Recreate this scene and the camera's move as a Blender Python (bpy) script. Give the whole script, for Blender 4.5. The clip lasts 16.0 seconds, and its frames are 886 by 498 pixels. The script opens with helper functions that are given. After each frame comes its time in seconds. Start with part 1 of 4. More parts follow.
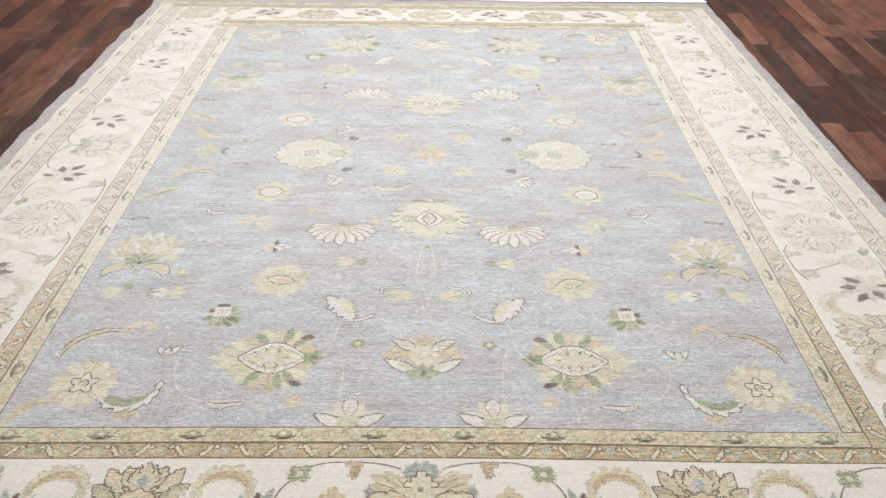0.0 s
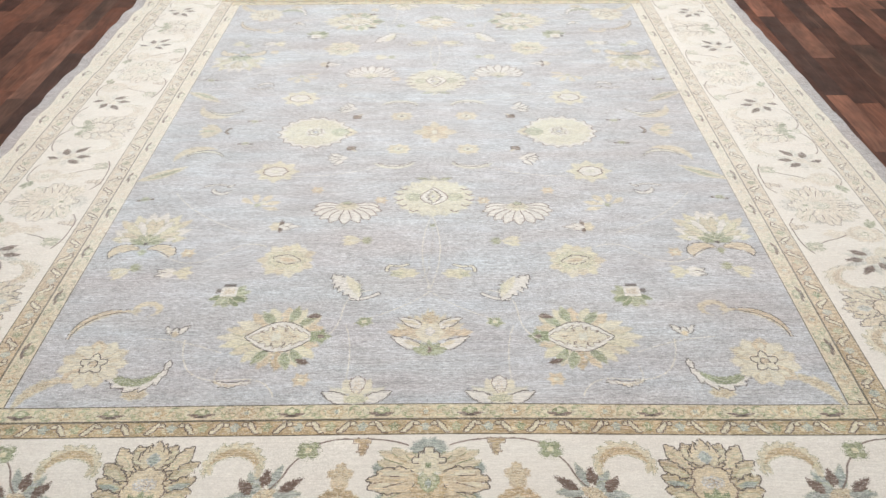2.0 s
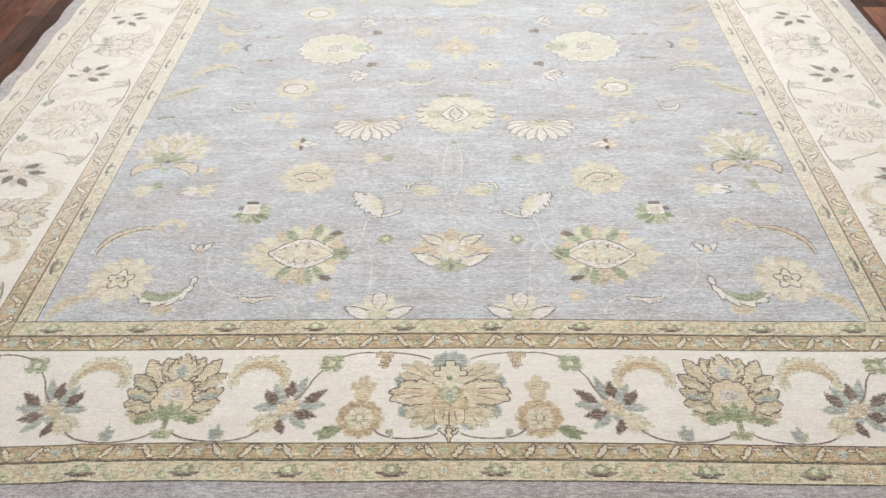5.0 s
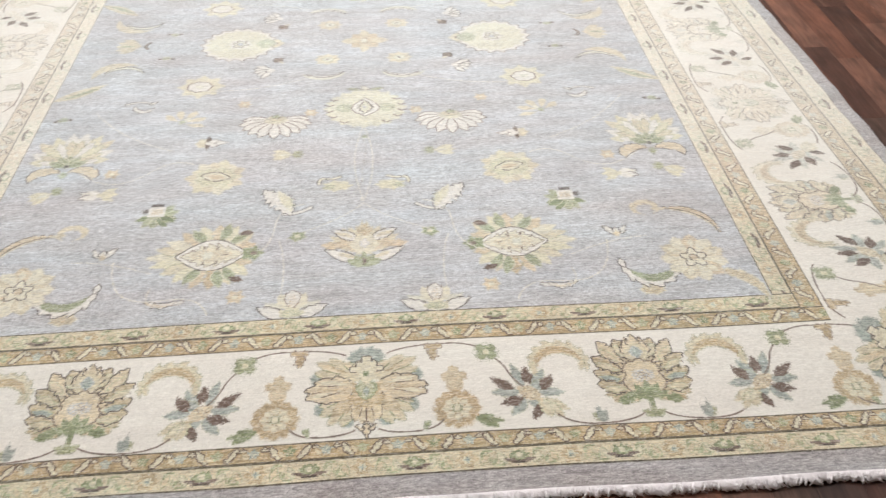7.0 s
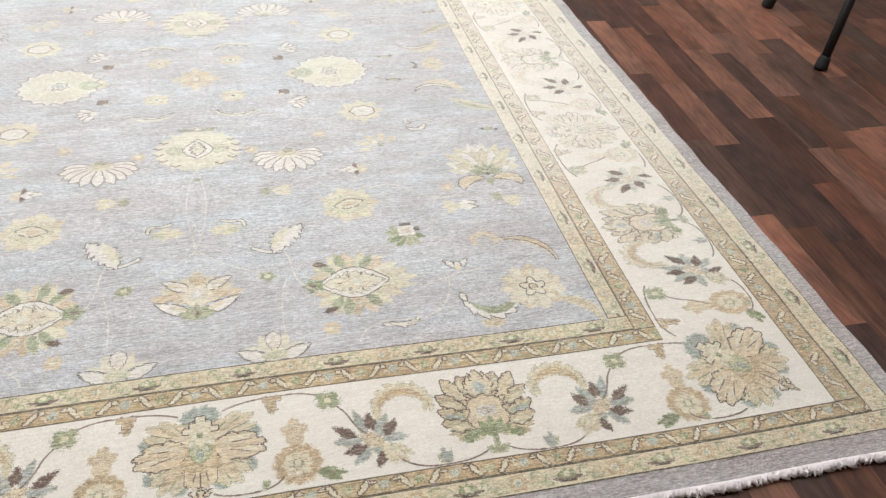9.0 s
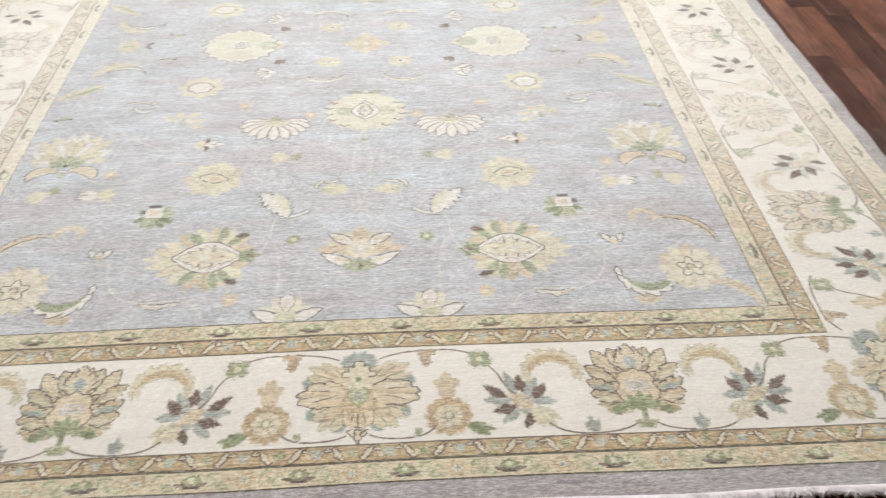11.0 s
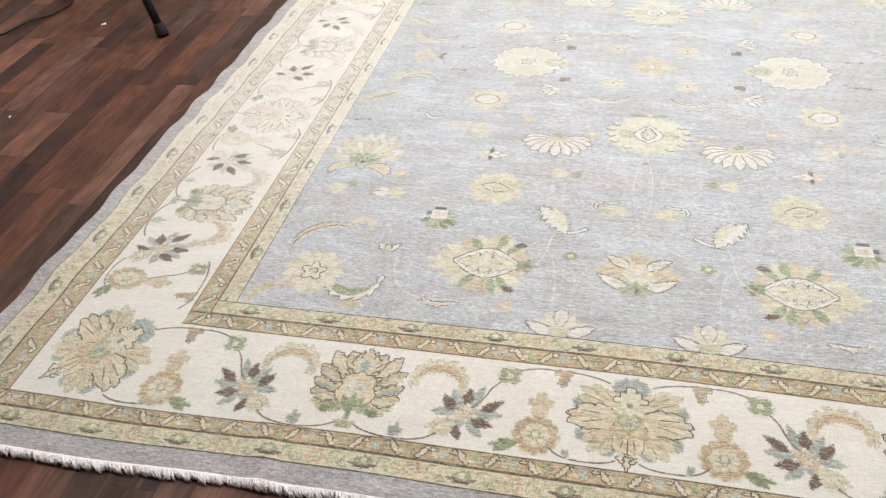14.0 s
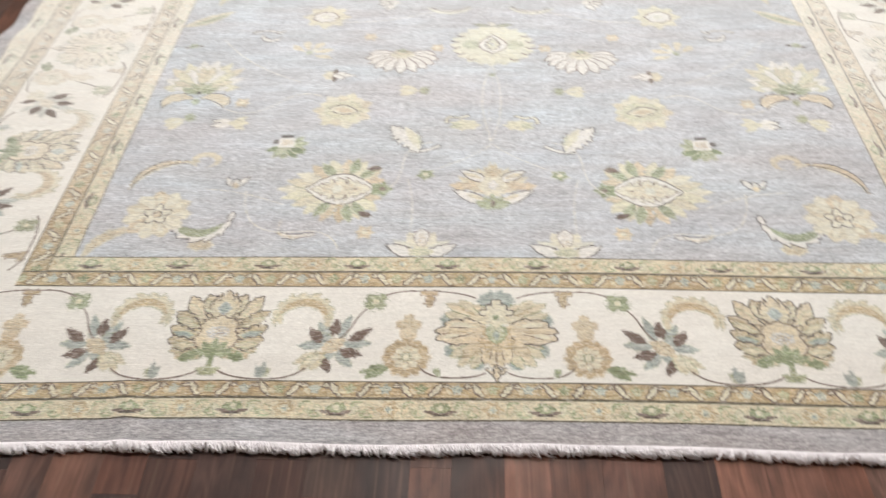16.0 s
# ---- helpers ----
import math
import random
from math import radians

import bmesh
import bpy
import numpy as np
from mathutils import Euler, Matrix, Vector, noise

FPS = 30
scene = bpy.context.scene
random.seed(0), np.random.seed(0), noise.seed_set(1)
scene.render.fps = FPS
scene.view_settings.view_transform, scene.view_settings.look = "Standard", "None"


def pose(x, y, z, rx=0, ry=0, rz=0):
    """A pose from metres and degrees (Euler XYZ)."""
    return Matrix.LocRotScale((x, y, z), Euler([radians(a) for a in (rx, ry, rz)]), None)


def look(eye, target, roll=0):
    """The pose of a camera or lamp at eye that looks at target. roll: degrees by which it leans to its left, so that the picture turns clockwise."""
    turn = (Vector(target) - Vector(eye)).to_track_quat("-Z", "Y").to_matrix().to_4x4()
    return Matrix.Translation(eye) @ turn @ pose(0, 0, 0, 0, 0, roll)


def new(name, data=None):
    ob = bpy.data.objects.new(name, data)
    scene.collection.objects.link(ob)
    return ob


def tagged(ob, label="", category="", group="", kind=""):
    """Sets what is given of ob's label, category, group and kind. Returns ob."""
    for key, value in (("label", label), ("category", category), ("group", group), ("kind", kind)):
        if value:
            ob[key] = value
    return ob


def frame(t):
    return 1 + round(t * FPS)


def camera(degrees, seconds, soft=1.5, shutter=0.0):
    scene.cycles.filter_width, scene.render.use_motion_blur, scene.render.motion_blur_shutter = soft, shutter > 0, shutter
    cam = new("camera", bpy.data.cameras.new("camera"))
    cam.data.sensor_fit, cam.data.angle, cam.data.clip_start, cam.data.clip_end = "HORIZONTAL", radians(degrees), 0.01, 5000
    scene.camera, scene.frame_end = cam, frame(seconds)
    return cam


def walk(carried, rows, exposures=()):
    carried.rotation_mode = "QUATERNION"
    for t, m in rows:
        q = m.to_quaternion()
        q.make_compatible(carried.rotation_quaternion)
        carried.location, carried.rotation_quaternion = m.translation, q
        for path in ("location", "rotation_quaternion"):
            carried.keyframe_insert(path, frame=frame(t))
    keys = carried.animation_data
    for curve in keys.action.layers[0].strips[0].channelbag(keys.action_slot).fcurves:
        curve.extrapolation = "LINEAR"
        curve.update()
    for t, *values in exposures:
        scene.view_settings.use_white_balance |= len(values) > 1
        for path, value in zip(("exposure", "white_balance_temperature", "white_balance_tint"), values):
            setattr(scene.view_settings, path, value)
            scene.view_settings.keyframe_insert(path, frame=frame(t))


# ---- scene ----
cam = camera(57.3, 16.0, soft=1.38, shutter=0.5)
PATH = [
    (0, (0.043, -0.759, 1.383), (0.051, 0.882, 0.239), 0.70),
    (0.5, (0.045, -0.758, 1.386), (0.050, 0.887, 0.249), 0.70),
    (1, (0.043, -0.758, 1.383), (0.042, 0.884, 0.242), 0.40),
    (1.5, (0.043, -0.760, 1.381), (0.039, 0.868, 0.218), 0.00),
    (2, (0.045, -0.762, 1.381), (0.039, 0.848, 0.195), -0.30),
    (2.5, (0.045, -0.767, 1.384), (0.035, 0.828, 0.176), -0.40),
    (3, (0.046, -0.768, 1.381), (0.029, 0.805, 0.145), -0.60),
    (3.5, (0.046, -0.769, 1.378), (0.023, 0.783, 0.117), -0.90),
    (4, (0.044, -0.771, 1.380), (0.009, 0.759, 0.092), -1.30),
    (4.2, (0.050, -0.767, 1.374), (0.009, 0.756, 0.077), -1.40),
    (4.725, (0.049, -0.768, 1.370), (-0.007, 0.733, 0.047), -1.63),
    (5.25, (0.044, -0.770, 1.366), (-0.018, 0.711, 0.022), -1.57),
    (5.775, (0.044, -0.772, 1.362), (-0.001, 0.697, 0.005), -1.26),
    (6.3, (0.057, -0.770, 1.360), (0.066, 0.698, 0.003), -0.70),
    (6.5, (0.065, -0.770, 1.360), (0.100, 0.702, 0.006), -0.50),
    (7, (0.086, -0.763, 1.358), (0.199, 0.713, 0.012), 0.20),
    (7.5, (0.112, -0.751, 1.359), (0.325, 0.724, 0.027), 1.20),
    (8, (0.138, -0.735, 1.364), (0.452, 0.736, 0.046), 2.70),
    (8.2, (0.149, -0.732, 1.365), (0.499, 0.739, 0.056), 3.30),
    (8.725, (0.171, -0.724, 1.367), (0.590, 0.747, 0.070), 4.31),
    (9.25, (0.180, -0.725, 1.367), (0.604, 0.749, 0.070), 4.36),
    (9.775, (0.174, -0.732, 1.365), (0.546, 0.746, 0.060), 3.68),
    (10.3, (0.152, -0.741, 1.364), (0.420, 0.738, 0.044), 2.50),
    (10.5, (0.141, -0.745, 1.363), (0.365, 0.733, 0.034), 2.20),
    (11, (0.110, -0.753, 1.364), (0.209, 0.724, 0.020), 0.70),
    (11.5, (0.064, -0.756, 1.364), (0.039, 0.720, 0.014), -0.80),
    (12, (0.028, -0.757, 1.363), (-0.109, 0.713, 0.013), -1.70),
    (12.5, (0.002, -0.760, 1.361), (-0.242, 0.704, 0.020), -2.80),
    (13, (-0.021, -0.764, 1.365), (-0.347, 0.695, 0.036), -3.60),
    (13.5, (-0.037, -0.768, 1.372), (-0.425, 0.694, 0.064), -4.40),
    (14, (-0.045, -0.771, 1.376), (-0.467, 0.691, 0.079), -5.10),
    (14.5, (-0.044, -0.772, 1.373), (-0.460, 0.690, 0.073), -5.30),
    (15, (-0.037, -0.771, 1.368), (-0.409, 0.683, 0.046), -5.00),
    (15.5, (-0.029, -0.763, 1.359), (-0.290, 0.669, -0.013), -3.90),
    (16, (-0.038, -0.734, 1.352), (-0.116, 0.638, -0.101), -1.80),
]
walk(cam, [(t, look(eye, target, roll)) for t, eye, target, roll in PATH], ((0, -0.13), (3.5, -0.12), (6.5, -0.04), (11.5, -0.03), (16, 0.03)))
LEG_WEST, LEG_EAST = (-1.889, 1.894), (2.261, 1.613)

# ---- light ----
world = bpy.data.worlds.new("room_world")
scene.world = world
world.use_nodes = True
world.node_tree.nodes["Background"].inputs["Color"].default_value = (0.9, 0.95, 1.0, 1)
world.node_tree.nodes["Background"].inputs["Strength"].default_value = 0.05
scene.view_settings.exposure = 0.0
PANEL_POWER = 36.5

# ---- materials ----


def material(name):
    m = bpy.data.materials.new(name)
    m.use_nodes = True
    t = m.node_tree
    return m, t, t.nodes["Principled BSDF"]


def node(t, kind, **values):
    n = t.nodes.new(kind)
    for key, value in values.items():
        n.inputs[key].default_value = value
    return n


def noise_at(t, vector, scale, detail=3.0, rough=0.55, stretch=(1, 1, 1)):
    mp = node(t, "ShaderNodeMapping", Scale=stretch)
    t.links.new(vector, mp.inputs["Vector"])
    n = node(t, "ShaderNodeTexNoise", Scale=scale, Detail=detail, Roughness=rough)
    t.links.new(mp.outputs["Vector"], n.inputs["Vector"])
    return n.outputs["Fac"]


def span(t, value, low, high, a=0.0, b=1.0):
    n = node(t, "ShaderNodeMapRange")
    for i, v in ((1, low), (2, high), (3, a), (4, b)):
        n.inputs[i].default_value = v
    t.links.new(value, n.inputs[0])
    return n.outputs[0]


def mix(t, fac, a, b, how="MIX"):
    n = t.nodes.new("ShaderNodeMix")
    n.data_type, n.blend_type = "RGBA", how
    for socket, v in ((n.inputs["Factor"], fac), (n.inputs["A"], a), (n.inputs["B"], b)):
        if isinstance(v, bpy.types.NodeSocket):
            t.links.new(v, socket)
        else:
            socket.default_value = v
    return n.outputs["Result"]


def bump(t, bsdf, height, strength, distance):
    n = node(t, "ShaderNodeBump", Strength=strength, Distance=distance)
    t.links.new(height, n.inputs["Height"])
    t.links.new(n.outputs["Normal"], bsdf.inputs["Normal"])


def wool():
    """Knotted wool: the yarn's dye, streaks of uneven dye along the weft, speckle of single knots, soft sheen."""
    m, t, b = material("wool_pile")
    place = node(t, "ShaderNodeNewGeometry").outputs["Position"]
    dye = node(t, "ShaderNodeAttribute")
    dye.attribute_name = "yarn"
    streak = noise_at(t, place, 1.0, 4.0, 0.7, (8, 210, 5))
    broad = noise_at(t, place, 1.0, 3.0, 0.55, (2.2, 9, 2))
    knots = noise_at(t, place, 300.0, 2.0, 0.8)
    dash = noise_at(t, place, 1.0, 4.0, 0.8, (60, 240, 20))
    pale = node(t, "ShaderNodeRGBToBW")
    t.links.new(dye.outputs["Color"], pale.inputs["Color"])
    deep = span(t, pale.outputs["Val"], 0.47, 0.62, 1.0, 0.25)  # undyed ivory wool is even, dyed wool is not
    patch = noise_at(t, place, 1.0, 4.0, 0.65, (9, 34, 9))
    uneven = mix(t, 1.0, mix(t, span(t, streak, 0.3, 0.7), (0.83, 0.82, 0.82, 1), (1.17, 1.17, 1.165, 1)), mix(t, span(t, dash, 0.34, 0.66), (0.66, 0.65, 0.655, 1), (1.36, 1.36, 1.35, 1)), "MULTIPLY")
    uneven = mix(t, 1.0, uneven, mix(t, span(t, patch, 0.32, 0.68), (0.89, 0.88, 0.88, 1), (1.11, 1.12, 1.12, 1)), "MULTIPLY")
    # bands of one dye lot: bluer and greyer rows that run out sideways, and thin dark wefts
    lot = noise_at(t, place, 1.0, 3.0, 0.6, (1.7, 7.5, 2))
    uneven = mix(t, 1.0, uneven, mix(t, span(t, lot, 0.34, 0.66), (0.975, 0.93, 0.935, 1), (0.99, 1.035, 1.07, 1)), "MULTIPLY")
    weft = noise_at(t, place, 1.0, 3.0, 0.65, (3.2, 95, 5))
    uneven = mix(t, span(t, weft, 0.57, 0.72, 0.0, 0.65), uneven, mix(t, 1.0, uneven, (0.78, 0.77, 0.77, 1), "MULTIPLY"))
    cloud = noise_at(t, place, 5.5, 3.0, 0.6)
    uneven = mix(t, 1.0, uneven, mix(t, span(t, cloud, 0.32, 0.68), (0.91, 0.90, 0.90, 1), (1.09, 1.10, 1.10, 1)), "MULTIPLY")
    uneven = mix(t, 1.0, uneven, mix(t, span(t, broad, 0.3, 0.7), (0.95, 0.935, 0.92, 1), (1.04, 1.06, 1.08, 1)), "MULTIPLY")
    c = mix(t, deep, dye.outputs["Color"], mix(t, 1.0, dye.outputs["Color"], uneven, "MULTIPLY"))
    c = mix(t, span(t, pale.outputs["Val"], 0.47, 0.62, 1.0, 0.35), c, mix(t, 1.0, c, mix(t, span(t, knots, 0.3, 0.7), (0.68, 0.68, 0.67, 1), (1.33, 1.33, 1.33, 1)), "MULTIPLY"))
    wisp = node(t, "ShaderNodeMath")
    wisp.operation = "MULTIPLY"
    t.links.new(deep, wisp.inputs[0])
    t.links.new(span(t, dash, 0.53, 0.74, 0.0, 0.55), wisp.inputs[1])
    c = mix(t, wisp.outputs[0], c, (0.70, 0.695, 0.69, 1))
    fleck = noise_at(t, place, 420.0, 1.0, 0.5, (0.7, 1, 1))
    c = mix(t, span(t, fleck, 0.62, 0.72, 0.0, 0.6), c, (0.74, 0.73, 0.72, 1))
    t.links.new(c, b.inputs["Base Color"])
    b.inputs["Roughness"].default_value = 0.95
    b.inputs["Specular IOR Level"].default_value = 0.15
    b.inputs["Sheen Weight"].default_value = 0.8
    b.inputs["Sheen Roughness"].default_value = 0.45
    b.inputs["Sheen Tint"].default_value = (0.80, 0.92, 1.0, 1)
    bump(t, b, noise_at(t, place, 260.0, 3.0, 0.7, (1, 1.6, 1)), 0.5, 0.003)
    return m


def wood(name, stops):
    """Walnut-look laminate strips: tone by strip, long grain, arched figure, a satin wear layer."""
    m, t, b = material(name)
    place = node(t, "ShaderNodeNewGeometry").outputs["Position"]
    each = node(t, "ShaderNodeObjectInfo").outputs["Random"]
    isle = node(t, "ShaderNodeNewGeometry").outputs["Random Per Island"]
    pick = node(t, "ShaderNodeMath")
    pick.operation = "FRACT"
    add = node(t, "ShaderNodeMath")
    t.links.new(each, add.inputs[0])
    t.links.new(isle, add.inputs[1])
    t.links.new(add.outputs[0], pick.inputs[0])
    tone = pick.outputs[0]
    shift = node(t, "ShaderNodeVectorMath")
    shift.operation = "MULTIPLY_ADD"
    t.links.new(tone, shift.inputs[0])
    shift.inputs[1].default_value = (37.0, 91.0, 13.0)
    t.links.new(place, shift.inputs[2])
    where = shift.outputs["Vector"]
    ramp = t.nodes.new("ShaderNodeValToRGB")
    t.links.new(tone, ramp.inputs["Fac"])
    ramp.color_ramp.interpolation = "CONSTANT"
    while len(ramp.color_ramp.elements) < len(stops):
        ramp.color_ramp.elements.new(0.5)
    for e, (at, c) in zip(ramp.color_ramp.elements, stops):
        e.position, e.color = at, (*c, 1)
    grain = noise_at(t, where, 1.0, 5.0, 0.7, (250, 3.6, 10))
    figure = noise_at(t, where, 1.0, 2.0, 0.5, (13, 1.9, 4))
    cloud = noise_at(t, where, 1.0, 5.0, 0.62, (15, 5.0, 5))
    rings = node(t, "ShaderNodeMath")
    rings.operation = "SINE"
    scale = node(t, "ShaderNodeMath")
    scale.operation = "MULTIPLY"
    scale.inputs[1].default_value = 70.0
    t.links.new(figure, scale.inputs[0])
    t.links.new(scale.outputs[0], rings.inputs[0])
    c = mix(t, 1.0, ramp.outputs["Color"], mix(t, span(t, grain, 0.3, 0.7), (0.80, 0.79, 0.78, 1), (1.22, 1.21, 1.20, 1)), "MULTIPLY")
    c = mix(t, 1.0, c, mix(t, span(t, cloud, 0.3, 0.7), (0.56, 0.58, 0.62, 1), (1.50, 1.40, 1.34, 1)), "MULTIPLY")
    c = mix(t, 1.0, c, mix(t, span(t, rings.outputs[0], -1, 1), (0.86, 0.85, 0.845, 1), (1.12, 1.115, 1.11, 1)), "MULTIPLY")
    sap = noise_at(t, where, 1.0, 3.0, 0.6, (48, 1.3, 5))
    c = mix(t, span(t, sap, 0.60, 0.70, 0.0, 0.42), c, (0.180, 0.100, 0.070, 1))
    t.links.new(c, b.inputs["Base Color"])
    t.links.new(span(t, noise_at(t, place, 9.0, 4.0), 0.3, 0.7, 0.36, 0.52), b.inputs["Roughness"])
    b.inputs["Specular IOR Level"].default_value = 0.22
    bump(t, b, grain, 0.12, 0.002)
    return m


def plain(name, colour, rough=0.6, vary=0.1, scale=12.0, relief=0.1, spec=0.4, emit=0.0):
    m, t, b = material(name)
    place = node(t, "ShaderNodeNewGeometry").outputs["Position"]
    n = noise_at(t, place, scale, 5.0, 0.6)
    c = mix(t, span(t, n, 0.3, 0.7), (*[v * (1 - vary) for v in colour], 1), (*[min(1, v * (1 + vary)) for v in colour], 1))
    t.links.new(c, b.inputs["Base Color"])
    b.inputs["Roughness"].default_value = rough
    b.inputs["Specular IOR Level"].default_value = spec
    if emit:
        b.inputs["Emission Color"].default_value = (*colour, 1)
        b.inputs["Emission Strength"].default_value = emit
    bump(t, b, noise_at(t, place, scale * 14, 4.0), relief, 0.001)
    return m


WOOL = wool()
DARK_WOOD = wood("dark_walnut_laminate", ((0.0, (0.050, 0.028, 0.024)), (0.3, (0.061, 0.029, 0.022)), (0.55, (0.068, 0.040, 0.032)), (0.8, (0.055, 0.026, 0.021))))
RED_WOOD = wood("red_walnut_laminate", ((0.0, (0.086, 0.040, 0.027)), (0.3, (0.106, 0.046, 0.032)), (0.6, (0.090, 0.046, 0.035)), (0.8, (0.120, 0.054, 0.037))))
PALE_WOOD = wood("pale_walnut_laminate", ((0.0, (0.150, 0.075, 0.054)), (0.35, (0.185, 0.088, 0.062)), (0.7, (0.138, 0.074, 0.056))))
COTTON = plain("fringe_cotton", (0.93, 0.905, 0.93), 0.95, 0.06, 90.0, 0.3, 0.1)
tree = COTTON.node_tree
spread = span(tree, node(tree, "ShaderNodeNewGeometry").outputs["Random Per Island"], 0.0, 1.0, 0.95, 1.06)
tint = tree.nodes["Principled BSDF"].inputs["Base Color"]
tree.links.new(mix(tree, 1.0, tint.links[0].from_socket, spread, "MULTIPLY"), tint)
GROOVE = plain("groove_core", (0.032, 0.019, 0.014), 0.8)
BLACK_METAL = plain("black_powder_coat", (0.012, 0.012, 0.013), 0.42, 0.2, 40.0, 0.2)
RUBBER = plain("black_rubber", (0.010, 0.010, 0.010), 0.75, 0.2, 60.0, 0.2)
PAPER = plain("white_paper", (0.8, 0.79, 0.77), 0.9)
# toned down to cut the light that unseen walls throw on the floor
WALL_PAINT = plain("wall_paint", (0.48, 0.45, 0.42), 0.85, 0.04, 3.0)
CEILING_PAINT = plain("ceiling_paint", (0.82, 0.82, 0.81), 0.9, 0.04, 3.0)
DIFFUSER = plain("lamp_diffuser", (0.95, 0.97, 1.0), 0.6, 0.01, 3.0, 0.0, 0.3, 1.0)
STEEL = plain("painted_steel", (0.75, 0.75, 0.74), 0.4, 0.03)

# ---- mesh helpers ----


def mesh_of(name, verts, faces, mat, smooth=False):
    me = bpy.data.meshes.new(name)
    me.from_pydata([tuple(v) for v in verts], [], faces)
    me.materials.append(mat)
    if smooth:
        me.shade_smooth()
    me.update()
    return me


def part(name, bm, mat, parent=None, label=""):
    me = bpy.data.meshes.new(name)
    bm.to_mesh(me)
    bm.free()
    me.materials.append(mat)
    ob = new(name, me)
    ob.parent = parent
    return tagged(ob, label)


def box_bm(x0, x1, y0, y1, z0, z1, bevel=0.0):
    bm = bmesh.new()
    bmesh.ops.create_cube(bm, size=1.0, matrix=Matrix.Translation(((x0 + x1) / 2, (y0 + y1) / 2, (z0 + z1) / 2)) @ Matrix.Diagonal((x1 - x0, y1 - y0, z1 - z0, 1)))
    if bevel:
        bmesh.ops.bevel(bm, geom=bm.edges[:], offset=bevel, segments=2, affect="EDGES", profile=0.6)
    return bm


def tube(points, radius, sides=8, caps=True):
    """A tube along points; radius: one number or one for each point."""
    pts = [Vector(p) for p in points]
    rad = radius if isinstance(radius, (list, tuple)) else [radius] * len(pts)
    bm, rings = bmesh.new(), []
    for i, p in enumerate(pts):
        way = (pts[min(i + 1, len(pts) - 1)] - pts[max(i - 1, 0)]).normalized()
        a = way.orthogonal().normalized()
        b = way.cross(a)
        rings.append([bm.verts.new(p + rad[i] * (math.cos(k * math.tau / sides) * a + math.sin(k * math.tau / sides) * b)) for k in range(sides)])
    for r, q in zip(rings, rings[1:]):
        for k in range(sides):
            bm.faces.new((r[k], r[(k + 1) % sides], q[(k + 1) % sides], q[k])).smooth = True
    if caps:
        bm.faces.new(rings[0][::-1])
        bm.faces.new(rings[-1])
    return bm


# ---- the room ----
X0, X1, Y0, Y1, HIGH = -4.2, 4.4, -3.2, 6.4, 3.0
# walls and ceiling stand out of view, added to enclose the light
for name, dims in (("wall_west", (X0 - 0.15, X0, Y0 - 0.15, Y1 + 0.15)), ("wall_east", (X1, X1 + 0.15, Y0 - 0.15, Y1 + 0.15)),
                   ("wall_south", (X0, X1, Y0 - 0.15, Y0)), ("wall_north", (X0, X1, Y1, Y1 + 0.15))):
    tagged(part(name, box_bm(*dims, -0.02, HIGH), WALL_PAINT), "unseen plain taupe painted wall, added to close the showroom", "wall", kind="structure")
tagged(part("ceiling", box_bm(X0 - 0.15, X1 + 0.15, Y0 - 0.15, Y1 + 0.15, HIGH, HIGH + 0.15), CEILING_PAINT), "unseen plain white painted ceiling, added to close the showroom", "ceiling", kind="structure")


# panels out of view, added to light the room
def ceiling_light(x, y, power):
    root = tagged(new("ceiling_light"), "added unseen flat white ceiling light panel with steel frame", "ceiling light", "ceiling light panels")
    root.location = (x, y, HIGH)
    for name, dims in (("frame", (-0.62, 0.62, -0.32, -0.30)), ("frame", (-0.62, 0.62, 0.30, 0.32)), ("frame", (-0.62, -0.60, -0.30, 0.30)), ("frame", (0.60, 0.62, -0.30, 0.30))):
        part(name, box_bm(*dims, -0.035, -0.001), STEEL, root)
    part("diffuser", box_bm(-0.6, 0.6, -0.3, 0.3, -0.02, -0.002), DIFFUSER, root, "glowing white diffuser")
    lamp = bpy.data.lights.new("panel_lamp", "AREA")
    lamp.shape, lamp.size, lamp.size_y, lamp.energy, lamp.color = "RECTANGLE", 1.15, 0.55, power, (1.0, 0.967, 0.919)
    ob = new("panel_lamp", lamp)
    ob.parent = root
    ob.location = (0, 0, -0.045)


# middle column strongest, so that the rug's sides come out darker
for lx, share in ((-2.4, 0.52), (0.10, 1.55), (2.6, 0.45)):
    for ly in (1.3, 3.3, 5.3):
        ceiling_light(lx, ly, PANEL_POWER * share)

# ---- the rug: weaving ----
KNOT = 0.0013
MID = 1.58
SIZE = 1.14  # metres of cloth for one unit of the design
rng = np.random.default_rng(7)
WHITE, CREAM, PEACH, GOLD, YELLOW, SAGE, GREEN, TEAL, DARK, ROSE, BLUE, STRAW, OCHRE, PALE, LINE, GUARD, BROWN, TAN, SAND = range(19)
DYE = np.array([(0.735, 0.715, 0.670), (0.62, 0.585, 0.455), (0.545, 0.455, 0.305), (0.475, 0.375, 0.225), (0.605, 0.575, 0.415), (0.35, 0.38, 0.235), (0.21, 0.25, 0.135),
                (0.315, 0.365, 0.335), (0.095, 0.072, 0.060), (0.21, 0.160, 0.132), (0.470, 0.488, 0.514), (0.575, 0.520, 0.375), (0.425, 0.318, 0.175), (0.615, 0.605, 0.50), (0.12, 0.10, 0.065),
                (0.385, 0.368, 0.372), (0.155, 0.108, 0.084), (0.49, 0.410, 0.265), (0.60, 0.515, 0.365)])


def step(v, a, b):
    s = np.clip((v - a) / (b - a), 0, 1)
    return s * s * (3 - 2 * s)


